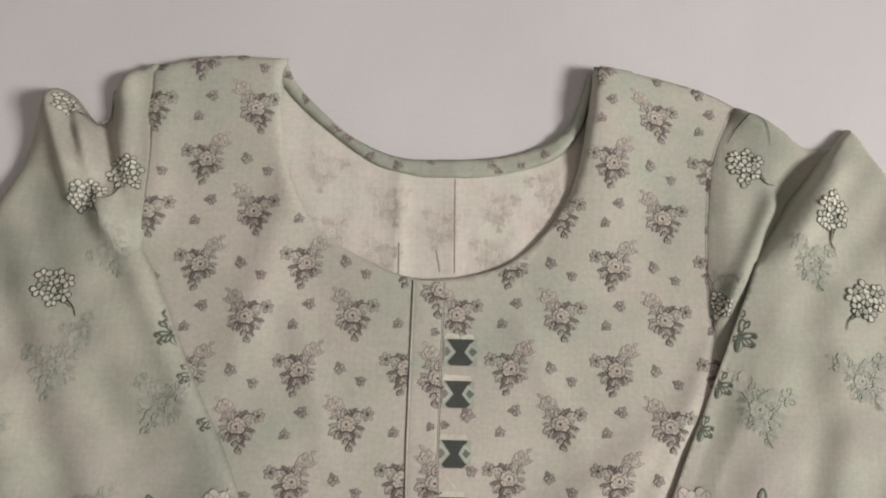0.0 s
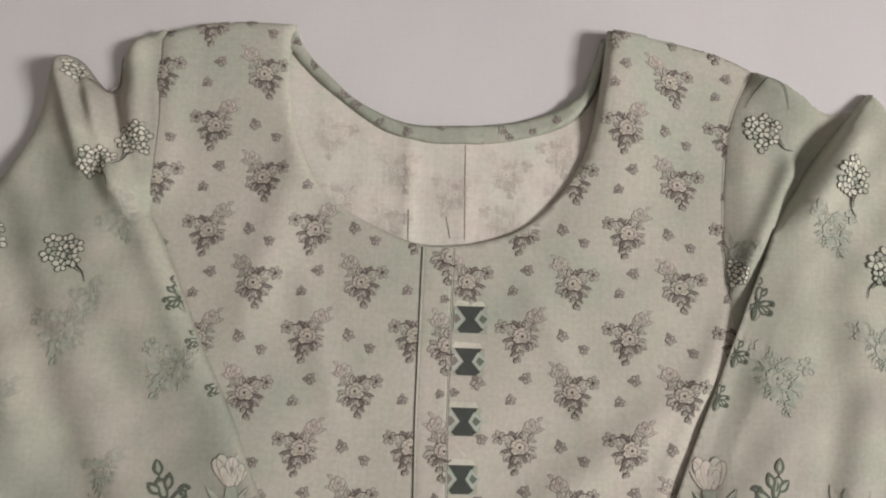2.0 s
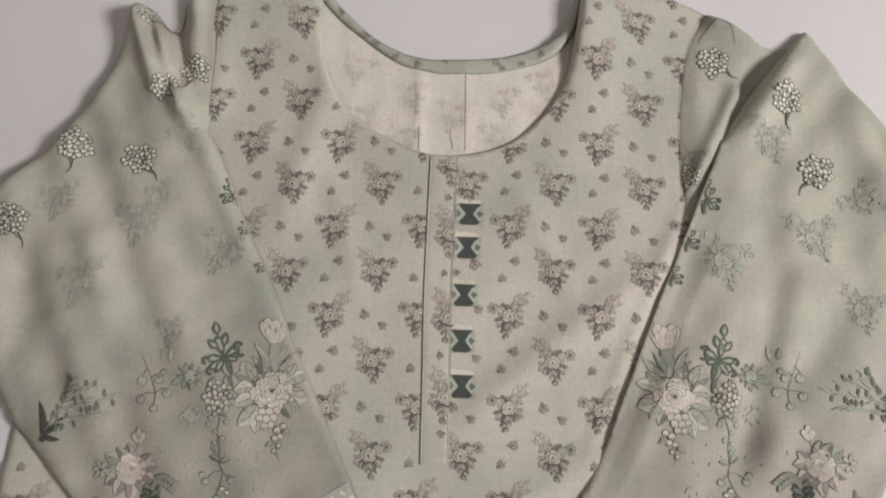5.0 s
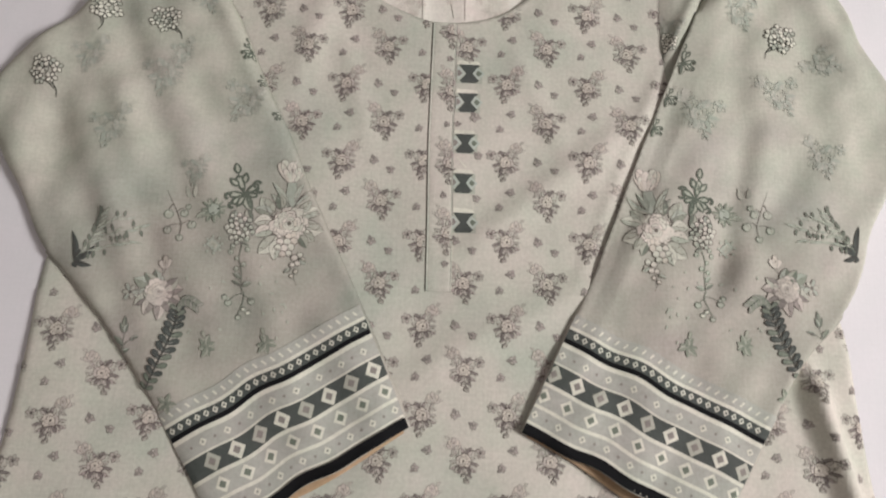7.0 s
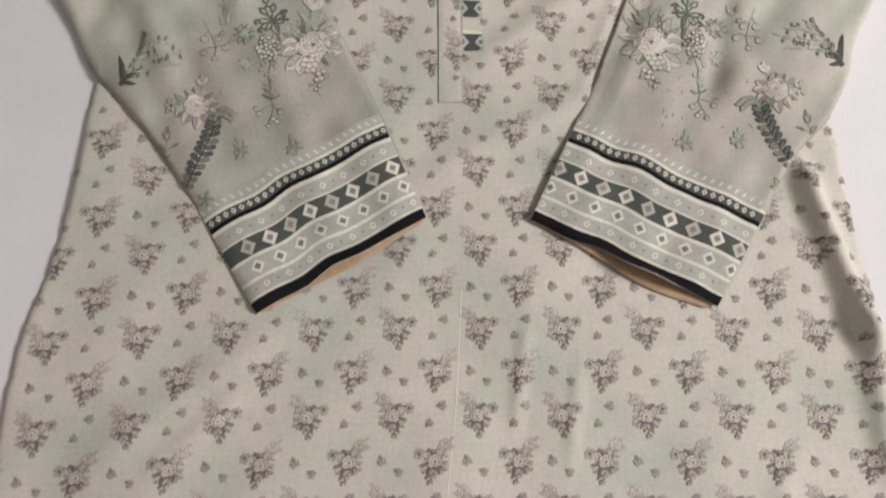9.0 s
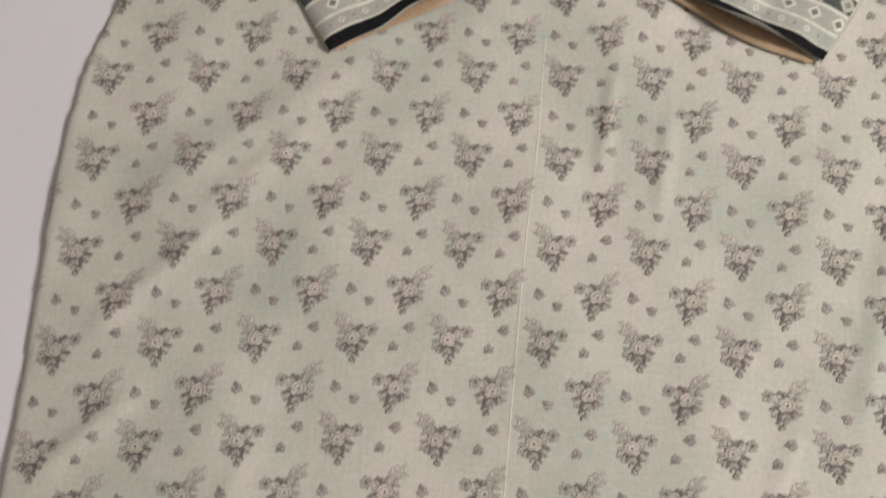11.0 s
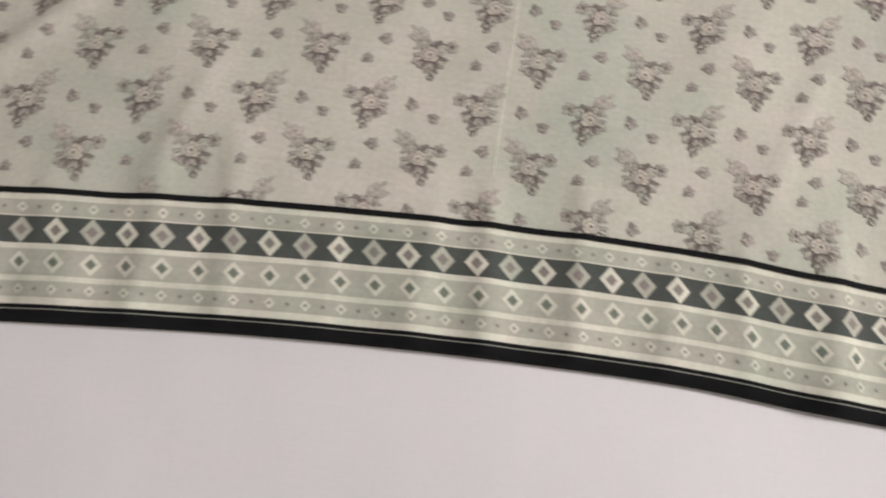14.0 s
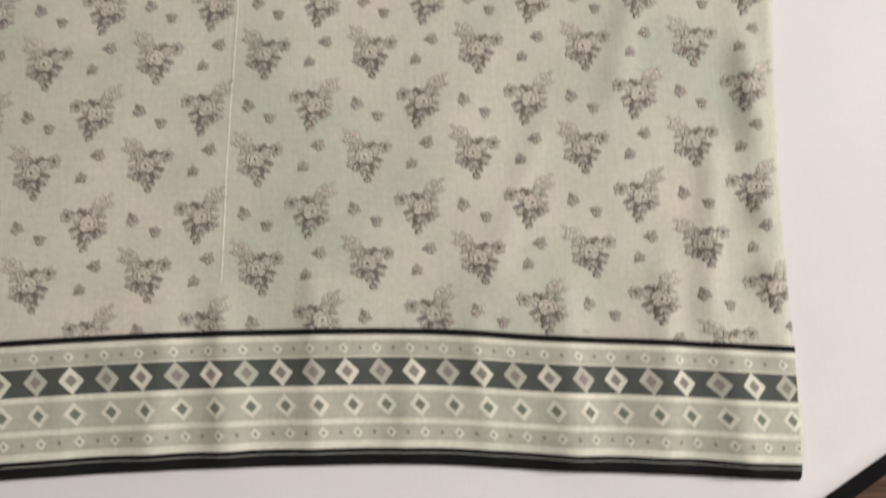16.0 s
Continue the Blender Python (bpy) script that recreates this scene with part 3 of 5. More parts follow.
def seam_side(x, y):
    """1 beside the armhole seam, where the sleeve's head lies flush with the front."""
    return 1 / (1 + np.exp(-(x + 0.1615) / 0.0030)) / (1 + np.exp(-(y - 0.074) / 0.006))


def left_height(x, y):
    z = 0.0100 + 0.0011 * np.sin((0.857 * x + 0.514 * y) * 150 + 2 * np.sin(x * 30)) + 0.0016 * wave(x, y, 0.11, 7) + 0.0008 * wave(x, y, 0.05, 8)
    z = z + 0.008 * ridge(x, y, (-0.207, 0.147), (-0.165, 0.080), 0.013, 0.012) + 0.004 * ridge(x, y, (-0.16, 0.07), (-0.12, -0.01), 0.010)
    z = z + 0.005 * ridge(x, y, (-0.168, 0.163), (-0.160, 0.125), 0.009, 0.012)
    z = z - 0.010 * ridge(x, y, (-0.1800, 0.142), (-0.1755, 0.104), 0.0065, 0.012)
    z = z - 0.004 * ridge(x, y, (-0.174, 0.098), (-0.157, 0.070), 0.005, 0.008) + 0.005 * ridge(x, y, (-0.189, 0.110), (-0.166, 0.074), 0.007, 0.010)
    z = z - 0.0025 * ridge(x, y, (-0.160, 0.10), (-0.151, 0.07), 0.008, 0.012)
    z = z + 0.003 * ridge(x, y, (-0.19, 0.05), (-0.15, -0.10), 0.014, 0.04) + 0.003 * ridge(x, y, (-0.245, 0.04), (-0.235, -0.08), 0.016, 0.03)
    z = z + 0.004 * ridge(x, y, (-0.275, 0.02), (-0.285, -0.06), 0.014, 0.03) + 0.002 * ridge(x, y, (-0.13, -0.12), (-0.09, -0.20), 0.012, 0.04)
    z = z + 0.0040 * ridge(x, y, (-0.2085, 0.150), (-0.190, 0.092), 0.0040, 0.008) - 0.0045 * ridge(x, y, (-0.198, 0.138), (-0.181, 0.094), 0.0038, 0.008)
    z = z + 0.0030 * ridge(x, y, (-0.192, 0.138), (-0.176, 0.100), 0.0032, 0.008) - 0.0040 * ridge(x, y, (-0.172, 0.118), (-0.163, 0.090), 0.0036, 0.008)
    z = z + 0.0022 * ridge(x, y, (-0.164, 0.140), (-0.159, 0.105), 0.0030, 0.010)
    z = z + 0.0070 * ridge(x, y, (-0.217, -0.020), (-0.209, -0.105), 0.018, 0.018) - 0.0030 * ridge(x, y, (-0.264, -0.045), (-0.262, -0.080), 0.013, 0.014)
    return z + (body_height(x, y) + 0.0012 - z) * seam_side(x, y)


def cap_height(x, y):
    low = body_height(x, y) + 0.0009
    z = low + np.clip((x - 0.178 - 0.32 * np.maximum(y - 0.11, 0)) / 0.022, 0, 1) * (np.maximum(0.0074, low) + 0.0006 * wave(x, y, 0.06, 4) - low)
    z = z + 0.006 * ridge(x, y, (0.205, 0.160), (0.236, 0.153), 0.008, 0.01) + 0.002 * ridge(x, y, (0.192, 0.125), (0.190, 0.07), 0.009, 0.02)
    z = z - 0.0058 * ridge(x, y, (0.248, 0.138), (0.226, 0.112), 0.013, 0.010)
    z = z + 0.0046 * ridge(x, y, (0.2140, 0.102), (0.1870, 0.045), 0.0052, 0.014)
    return z


def inner_lip(x, y):
    """1 at the free inner edge of the sleeve that lies over the front, 0 elsewhere."""
    edge = np.interp(y, [-0.248, -0.184, -0.130, -0.036, 0.047, 0.085, 0.123, 0.148], [0.071, 0.101, 0.127, 0.163, 0.196, 0.213, 0.241, 0.262])
    return np.clip((edge + 0.022 - x) / 0.012, 0, 1)


def right_height(x, y):
    z = 0.0104 + 0.0010 * np.sin((0.902 * x - 0.431 * y) * 140 + 2 * np.sin(y * 30)) + 0.0016 * wave(x, y, 0.11, 11) + 0.0008 * wave(x, y, 0.05, 12)
    z = z + 0.004 * ridge(x, y, (0.272, 0.148), (0.222, 0.078), 0.011, 0.015) + 0.0065 * ridge(x, y, (0.252, 0.124), (0.226, 0.085), 0.009, 0.012) + 0.0012 * ridge(x, y, (0.215, 0.08), (0.14, -0.10), 0.009)
    z = z + 0.004 * ridge(x, y, (0.30, 0.075), (0.325, 0.02), 0.012, 0.03) + 0.003 * ridge(x, y, (0.25, 0.03), (0.235, -0.10), 0.014, 0.04)
    z = z - 0.004 * ridge(x, y, (0.235, -0.05), (0.215, -0.13), 0.010, 0.03) + 0.003 * ridge(x, y, (0.27, -0.13), (0.23, -0.20), 0.012, 0.03)
    z = z - 0.55 * z / (1 + np.exp(-(y - 0.140) / 0.005))
    return z - 0.0040 * inner_lip(x, y) / (1 + np.exp((y - 0.01) / 0.012)) / (1 + np.exp(-(y + 0.185) / 0.012))


def mouth(x, y, p, q, middle, spread):
    """Lift of a cuff's free edge, highest at its middle."""
    p, q = np.array(p), np.array(q)
    d = (q - p) / np.hypot(*(q - p))
    along, off = ((x - p[0]) * d[0] + (y - p[1]) * d[1]) / np.hypot(*(q - p)), (x - p[0]) * -d[1] + (y - p[1]) * d[0]
    return np.exp(-((along - middle) / spread) ** 2 - (off / 0.020) ** 2)


LEFT = Panel(left_line, left_height, 0.011, lambda x, y: np.where(BODY.field(x, y) > 0, 0.0052, 0.0006) + seam_side(x, y) * np.maximum(0, body_height(x, y) - 0.0012 - 0.0052) + 0.009 * mouth(x, y, (-0.002, -0.247), (-0.122, -0.320), 0.42, 0.26))
def lip_rise(y):
    return np.interp(y, [-0.25, -0.20, -0.10, 0.0, 0.045, 0.085, 0.11, 0.14], [0.0002, 0.0008, 0.0018, 0.0046, 0.0068, 0.0045, 0.001, 0.0])


RIGHT = Panel(right_line, right_height, lambda x, y: 0.0060 - 0.0035 * inner_lip(x, y), lambda x, y: np.where(BODY.field(x, y) > 0, 0.0050, 0.0006) + inner_lip(x, y) * lip_rise(y) + 0.014 * mouth(x, y, (0.071, -0.248), (0.203, -0.311), 0.62, 0.28))
CAP = Panel(cap_line, cap_height, 0.012, lambda x, y: np.where(BODY.field(x, y) > 0, BODY.z(x, y) - 0.0008, 0.0006))
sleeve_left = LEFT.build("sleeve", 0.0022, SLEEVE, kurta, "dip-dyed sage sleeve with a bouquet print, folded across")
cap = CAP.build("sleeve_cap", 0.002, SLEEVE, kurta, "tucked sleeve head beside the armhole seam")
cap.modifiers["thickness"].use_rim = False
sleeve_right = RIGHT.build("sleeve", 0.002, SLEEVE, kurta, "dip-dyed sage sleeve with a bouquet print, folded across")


# ================= banded borders =================
def border(parent, panel, base, width, side0, side1, bands, ornaments, stuffname, ease=0.0, slip=lambda u: 0.0, shear=0.0):
    """Bands along a base line. base(u): a point of the lower edge and the way up; u in metres along it."""
    def place(u, v):
        p, up = base(u)
        return p + up * v
    for name, v0, v1, ink, lift in bands:
        vs = np.linspace(v0, v1, max(2, int((v1 - v0) / 0.0018) + 2))
        n = int(width / 0.003)
        verts = []
        for v in vs:
            for u in np.linspace(side0(v), side1(v), n):
                verts.append(place(u, v))
        a = np.array(verts)
        z = panel.z(a[:, 0], a[:, 1]) + lift
        faces = [(r * n + k, r * n + k + 1, (r + 1) * n + k + 1, (r + 1) * n + k) for r in range(len(vs) - 1) for k in range(n - 1)]
        mesh_ob(name, np.column_stack([a, z]), faces, INK[ink], parent)
    pr = Print()
    for kind, v, pitch, start in ornaments:
        u, k = start, 0
        while u < width:
            if side0(v) + 0.002 < u < side1(v) - 0.002:
                pr.layer = 0
                ornament(pr, kind, (u - slip(u)) * 1000, v * 1000, k)
            u += pitch - ease * u
            k += 1
    shapes = []
    for ink, p, f, layer in pr.shapes:
        shapes.append((ink, np.array([place(a / 1000 - shear * (b / 1000 - 0.0442), b / 1000) for a, b in p]), f, layer))
    pr.shapes, pr.settled = shapes, True
    ob = pr.lay(stuffname, panel, [[1, 0, 0], [0, 1, 0]], parent, lift=0.00060, step=0.00016)
    return tagged(ob, "pale and grey diamond figures woven in rows", kind="stuff")


def diamond(pr, x, y, rx, ry, ink):
    k = [(rx, 0), (rx * 0.5, ry * 0.5), (0, ry), (-rx * 0.5, ry * 0.5), (-rx, 0), (-rx * 0.5, -ry * 0.5), (0, -ry), (rx * 0.5, -ry * 0.5)]
    pr.poly([(x + a, y + b) for a, b in k], ink)


def ornament(pr, kind, x, y, k):
    if kind == "big":
        diamond(pr, x, y, 6.0, 6.8, "cream" if k % 2 == 0 else "stone")
        diamond(pr, x, y, 2.8, 3.1, "umber")
    elif kind == "mid":
        diamond(pr, x, y, 5.3, 5.8, "cream")
        diamond(pr, x, y, 2.7, 2.9, "moss")
    elif kind == "small":
        diamond(pr, x, y, 2.7, 2.9, "cream")
        diamond(pr, x, y, 1.1, 1.2, "grey")
    elif kind == "dot":
        diamond(pr, x, y, 1.1, 1.2, "umber")
    elif kind == "dash":
        pr.poly([(x - 1.5, y - 1.7), (x - 0.1, y - 1.9), (x + 1.5, y + 1.7), (x + 0.1, y + 1.9)], "cream")
    elif kind == "link":
        diamond(pr, x, y, 2.1, 2.5, "cream")
        diamond(pr, x, y, 0.9, 1.1, "slate")


HEM_LINE = spline(HEM, 12)
HEM_S = np.r_[0, np.cumsum(np.hypot(*np.diff(HEM_LINE, axis=0).T))]


def hem_base(u):
    p = np.array([np.interp(u, HEM_S, HEM_LINE[:, 0]), np.interp(u, HEM_S, HEM_LINE[:, 1])])
    p = p + np.array([min(u, 0.0), 0.0])
    lean = np.interp(u, [0, 0.05, HEM_S[-1] - 0.05, HEM_S[-1]], [0.0, 0.0, 0.0, 0.05])
    return p + np.array([0, 0.0018]), np.array([lean, 1.0])


T = HEM_S[-1]


def hem_slip(u):
    """How far the cloth's folds draw the woven row along the hem."""
    return float(np.interp(u, [0.01, 0.15, 0.21, 0.26, 0.33, 0.39, 0.46, 0.53, 0.59], [0.0009, -0.0001, -0.0008, -0.0002, 0.0015, 0.0037, 0.0044, 0.0036, 0.0032]))


hem_border = new("hem_border")
hem_border.parent = kurta
tagged(hem_border, "woven border of dark and pale bands with diamonds")
border(hem_border, BODY, hem_base, T,
       lambda v: 0.0012 + 0.02 * v, lambda v: T - 0.0015,
       [("ground_band", 0.006, 0.0655, "cream", 0.00030), ("hem_band", -0.0016, 0.0072, "black", 0.0009), ("stitch_line", 0.0047, 0.0051, "grey", 0.0016),
        ("grey_band", 0.0108, 0.0186, "stone", 0.00045), ("wide_band", 0.0214, 0.0345, "stone", 0.00045),
        ("dark_band", 0.0374, 0.0510, "slate", 0.00045), ("grey_band", 0.0518, 0.0595, "stone", 0.00045), ("top_line", 0.0625, 0.0655, "black", 0.0012)],
       [("big", 0.0442, 0.01765, -0.0218), ("mid", 0.0280, 0.01765, -0.0218), ("small", 0.0147, 0.01765, -0.0218), ("dot", 0.0147, 0.01765, -0.0130),
        ("small", 0.0557, 0.01765, -0.0218), ("dot", 0.0557, 0.01765, -0.0130)], "diamond_pattern", 0.0014, hem_slip, 0.16)

CUFF_BANDS = [("ground_band", 0.006, 0.0800, "cream", 0.00030), ("hem_band", -0.0004, 0.0068, "black", 0.0017),
              ("grey_band", 0.0092, 0.0188, "smoke", 0.00045), ("wide_band", 0.0213, 0.0345, "smoke", 0.00045), ("dark_band", 0.0372, 0.0510, "slate", 0.00045),
              ("grey_band", 0.0524, 0.0640, "smoke", 0.00045), ("top_line", 0.0672, 0.0706, "black", 0.00050), ("chain_band", 0.0706, 0.0775, "slate", 0.00048),
              ("dash_band", 0.0800, 0.0885, "smoke", 0.00045)]


def cuff_figures(start, pitch):
    half = pitch / 2
    return [("big", 0.0441, pitch, start), ("mid", 0.0279, pitch, start), ("small", 0.0140, pitch, start), ("dot", 0.0140, pitch, start + half),
            ("small", 0.0582, pitch, start), ("dot", 0.0582, pitch, start + half), ("dash", 0.0842, 0.0062, -0.028), ("link", 0.0741, 0.0062, -0.030)]


def cuff(parent, panel, p, q, inner_top, outer_top, start, pitch, seed):
    """p: inner lower corner, q: outer lower corner; the tops are the sleeve's edges at the bands' upper end."""
    p, q, it, ot = (np.array(k, float) for k in (p, q, inner_top, outer_top))
    w = np.hypot(*(q - p))
    d = (q - p) / w
    up = np.array([-d[1], d[0]])
    if up[1] < 0:
        up = -up
    h = (it - p) @ up
    s0, s1 = ((it - p) @ d) / h, ((ot - q) @ d) / ((ot - q) @ up)
    holder = new("cuff")
    holder.parent = parent
    tagged(holder, "woven cuff border of dark and pale bands")
    border(holder, panel, lambda u: (p + d * u + up * (0.0006 + cuff_wave(u, w, seed)), up), w + 0.03, lambda v: s0 * v + 0.0012, lambda v: w + s1 * v - 0.0012, CUFF_BANDS, cuff_figures(start, pitch), "diamond_pattern")
    return p, d, up, w


cuff(sleeve_left, LEFT, (-0.002, -0.247), (-0.122, -0.320), (-0.0395, -0.165), (-0.175, -0.238), -0.0300, 0.0169, 1.0)
cuff(sleeve_right, RIGHT, (0.071, -0.248), (0.203, -0.311), (0.1095, -0.166), (0.2445, -0.241), -0.0136, 0.01755, 2.6)


def lining(parent, p, q, sag, middle):
    """The inside of the cuff's lower layer, showing at its open mouth."""
    p, q = np.array(p), np.array(q)
    d = q - p
    down = np.array([d[1], -d[0]]) / np.hypot(*d)
    down = down if down[1] < 0 else -down
    n, v = 30, []
    for k in range(n):
        t = 0.04 + 0.92 * k / (n - 1)
        e = sag * math.exp(-((t - middle) / 0.30) ** 2)
        for r, h in ((-0.014, 0.0064), (-0.004, 0.0062), (e * 0.5, 0.0062), (e, 0.0058), (e + 0.0006, 0.0050)):
            c = p + d * t + down * r
            v.append((c[0], c[1], h + 0.0008))
    f = [(5 * k + j, 5 * k + j + 1, 5 * k + j + 6, 5 * k + j + 5) for k in range(n - 1) for j in range(4)]
    return mesh_ob("cuff_lining", v, f, TAN, parent, "tan inside of the open cuff")


lining(sleeve_left, (-0.002, -0.247), (-0.122, -0.320), 0.0035, 0.42)
lining(sleeve_right, (0.071, -0.248), (0.203, -0.311), 0.0075, 0.66)


# ================= the printed flowers =================
def cabbage(p, x, y, r, fills, edge, w, seed=0, rings=((1.0, 7), (0.70, 5), (0.40, 4))):
    """A full rose: rings of scalloped petals, each drawn with a swelling line along its rim."""
    rnd = random.Random(seed)
    for q, n in rings:
        s = rnd.uniform(0, 360)
        for k in range(n):
            a, half = s + 360 / n * k + rnd.uniform(-9, 9), 360 / n * 0.62
            th = np.radians(np.linspace(a - half, a + half, 7))
            rr = r * q * rnd.uniform(0.88, 1.08) * np.array([0.70, 0.90, 1.0, 0.94, 1.0, 0.90, 0.72])
            arc = np.stack([x + rr * np.cos(th), y + 0.93 * rr * np.sin(th)], -1)
            foot = (x + 0.2 * r * q * math.cos(radians(a)), y + 0.2 * r * q * math.sin(radians(a)))
            p.fan(np.vstack([arc, foot]), fills[rnd.randrange(len(fills))])
            p.line(arc if k % 2 else arc[::-1], w * rnd.uniform(0.8, 1.5), edge, taper=True)
            if q > 0.5:
                b = radians(a + rnd.uniform(-12, 12))
                p.line([(x + r * q * u * math.cos(b), y + r * q * u * math.sin(b)) for u in (0.92, 0.66)], w * 0.7, edge, taper=True)
    p.disc(x, y, r * 0.13, edge, n=6)
    return p


def spray():
    """The small bouquet that repeats over the body: bud, rose, rosette, leaves and a trailing stem."""
    p = Print()
    # pale bud with its sepals
    p.leaf(-12.5, 10.0, 168, 4.6, 2.0, None, "mauve", 0.3, False)
    p.leaf(-12.2, 16.0, 150, 4.2, 2.2, "tint", "mauve", 0.3, False)
    for a, ln in ((40, 6.2), (150, 6.6), (68, 7.4), (122, 7.8), (95, 8.6)):
        p.oval(-8.4, 8.2, a, ln * 1.05, 5.2, "rose" if a in (95, 150) else "blush", "umber" if a > 100 else "mauve", 0.42)
    p.line([(-12.0, 9.8), (-11.4, 13.0), (-9.6, 16.0)], 0.5, "umber", taper=True)
    p.line([(-9.5, 13.8), (-8.8, 11.4), (-7.9, 14.0)], 0.7, "line")
    p.leaf(-8.4, 8.0, 40, 5.4, 1.9, "tint", "umber", 0.4, False)
    p.line([(-6.6, -0.5), (-6.6, 4.0), (-7.4, 7.0), (-8.8, 10.0)], 0.6, "umber", taper=True)
    p.line([(-3.6, 3.5), (-4.6, 7.6), (-3.4, 11.0)], 0.45, "umber", taper=True)
    p.shaded(-6.4, 3.6, 128, 6.0, 3.4, "tint", "wash", "umber", 0.4)
    p.leaf(-6.8, 4.4, 196, 5.4, 2.0, "tint", "umber", 0.4)
    # dark leaves over the rose, and the stem that carries the rosette
    p.shaded(-1.6, 3.2, 104, 6.6, 4.8, "tint", "shade", "stroke", 0.48)
    p.shaded(1.4, 3.6, 58, 7.0, 5.2, "wash", "umber", "stroke", 0.50, -1)
    p.shaded(0.2, 3.2, 82, 4.2, 3.0, "rose", "tint", "stroke", 0.42)
    p.line([(-2.0, 4.4), (-0.4, 6.4), (0.8, 5.0), (2.6, 6.2)], 0.95, "stroke")
    p.line([(3.0, 6.6), (5.8, 7.4), (9.0, 6.6)], 0.75, "stroke")
    for k in range(6):
        a = 60 * k + 14
        p.oval(12.2, 5.4, a, 4.3 + 0.5 * (k % 2), 3.0, "tint" if k % 2 else "wash", "umber" if k % 2 else "stroke", 0.42, 8)
        p.line([(12.2 + q * math.cos(radians(a)), 5.4 + q * math.sin(radians(a))) for q in (0.8, 3.0)], 0.4, "stroke", taper=True)
    p.disc(12.2, 5.4, 1.0, "stroke")
    # leaves at the sides
    p.shaded(-5.2, -2, 168, 6.8, 4.0, "tint", "tint", "umber", 0.4)
    p.shaded(-4.8, -3.6, 204, 7.8, 5.4, "tint", "shade", "stroke", 0.42, -1)
    p.shaded(-4.4, -4.8, 232, 6.1, 4.0, "rose", "tint", "stroke", 0.48)
    p.line([(-6, -2.0), (-9.0, -0.4), (-12.4, -1.0)], 0.5, "umber", taper=True)
    p.shaded(3.2, -1.2, 34, 6.4, 3.5, "tint", "tint", "stroke", 0.42)
    p.shaded(3.6, -3.2, -4, 7.8, 4.6, "wash", "umber", "stroke", 0.50, -1)
    p.shaded(3.2, -4.6, -38, 7.4, 5.2, "tint", "shade", "stroke", 0.42)
    # the rose, pale, with a few heavy strokes below it
    cabbage(p, -1.2, -0.6, 6.4, ("rose", "blush", "blush", "tint"), "stroke", 0.42, 4, ((1.0, 6), (0.62, 4)))
    p.line([(-4.6, -0.6), (-3.4, 1.8), (-0.8, 2.4)], 0.55, "umber", taper=True)
    p.line([(-3.0, -2.2), (-1.2, -3.2), (0.8, -2.4), (1.4, -0.4)], 0.5, "umber", taper=True)
    # leaves under the rose and the trailing tip
    p.shaded(-1.8, -5, 236, 6.4, 5.2, "wash", "umber", "stroke", 0.50)
    p.shaded(1.6, -5.2, 292, 6.8, 5.2, "tint", "umber", "stroke", 0.50, -1)
    p.shaded(-0.2, -5.6, 264, 4.8, 3.5, "rose", "tint", "stroke", 0.42)
    p.line([(-5.4, -3.8), (-3.2, -5.4), (-0.4, -4.8), (2.4, -5.8), (4.0, -4.0)], 0.9, "stroke")
    p.line([(2.4, -5.8), (4.4, -7.4), (4.2, -9.0)], 0.7, "stroke", taper=True)
    for x, y, a in ((-6.4, -4.6, 200), (-3.2, -8.0, 240), (3.2, -8.6, 290), (7.6, -4.0, 350), (7.0, -7.4, 320), (1.4, -14.6, 262), (-8.6, -2.6, 170), (0.8, 7.6, 100), (4.6, 8.0, 50)):
        p.line([(x, y), (x + 1.6 * math.cos(radians(a)), y + 1.6 * math.sin(radians(a)))], 0.9, "stroke", taper=True)
    p.line([(-4.0, -5.2), (-4.8, -7.4)], 0.7, "stroke", taper=True)
    p.line([(0.2, -8.5), (0.8, -12.0), (2.0, -16.0)], 0.5, "stroke", taper=True)
    p.shaded(0.5, -9.8, 224, 4.2, 3.2, "tint", "tint", "stroke", 0.42)
    p.shaded(1.2, -10.8, 330, 5.2, 3.9, "tint", "umber", "stroke", 0.45, -1)
    p.shaded(1.6, -13.6, 246, 3.9, 3.0, "tint", "tint", "stroke", 0.42)
    p.shaded(1.9, -14.6, 290, 3.5, 2.8, "tint", "wash", "stroke", 0.4, -1)
    return p


def sprig(p, x, y, r=2.9, spin=0.0):
    """A tiny drawn leaf cluster on a short stalk."""
    for k, (q, a) in enumerate(((1.0, 0), (0.78, 62), (1.08, 128), (0.82, 212), (0.92, 282))):
        p.leaf(x, y, spin + a + 20, r * q * 1.15, r * 0.80, ("shade", "wash", "umber", "wash", "shade")[k], "stroke" if k % 2 else "umber", 0.34, k == 2)
    b = radians(spin + 250)
    p.line([(x, y), (x + r * 0.7 * math.cos(b), y + r * 0.7 * math.sin(b)), (x + r * 1.25 * math.cos(b + 0.25), y + r * 1.25 * math.sin(b + 0.25))], 0.4, "stroke", taper=True)


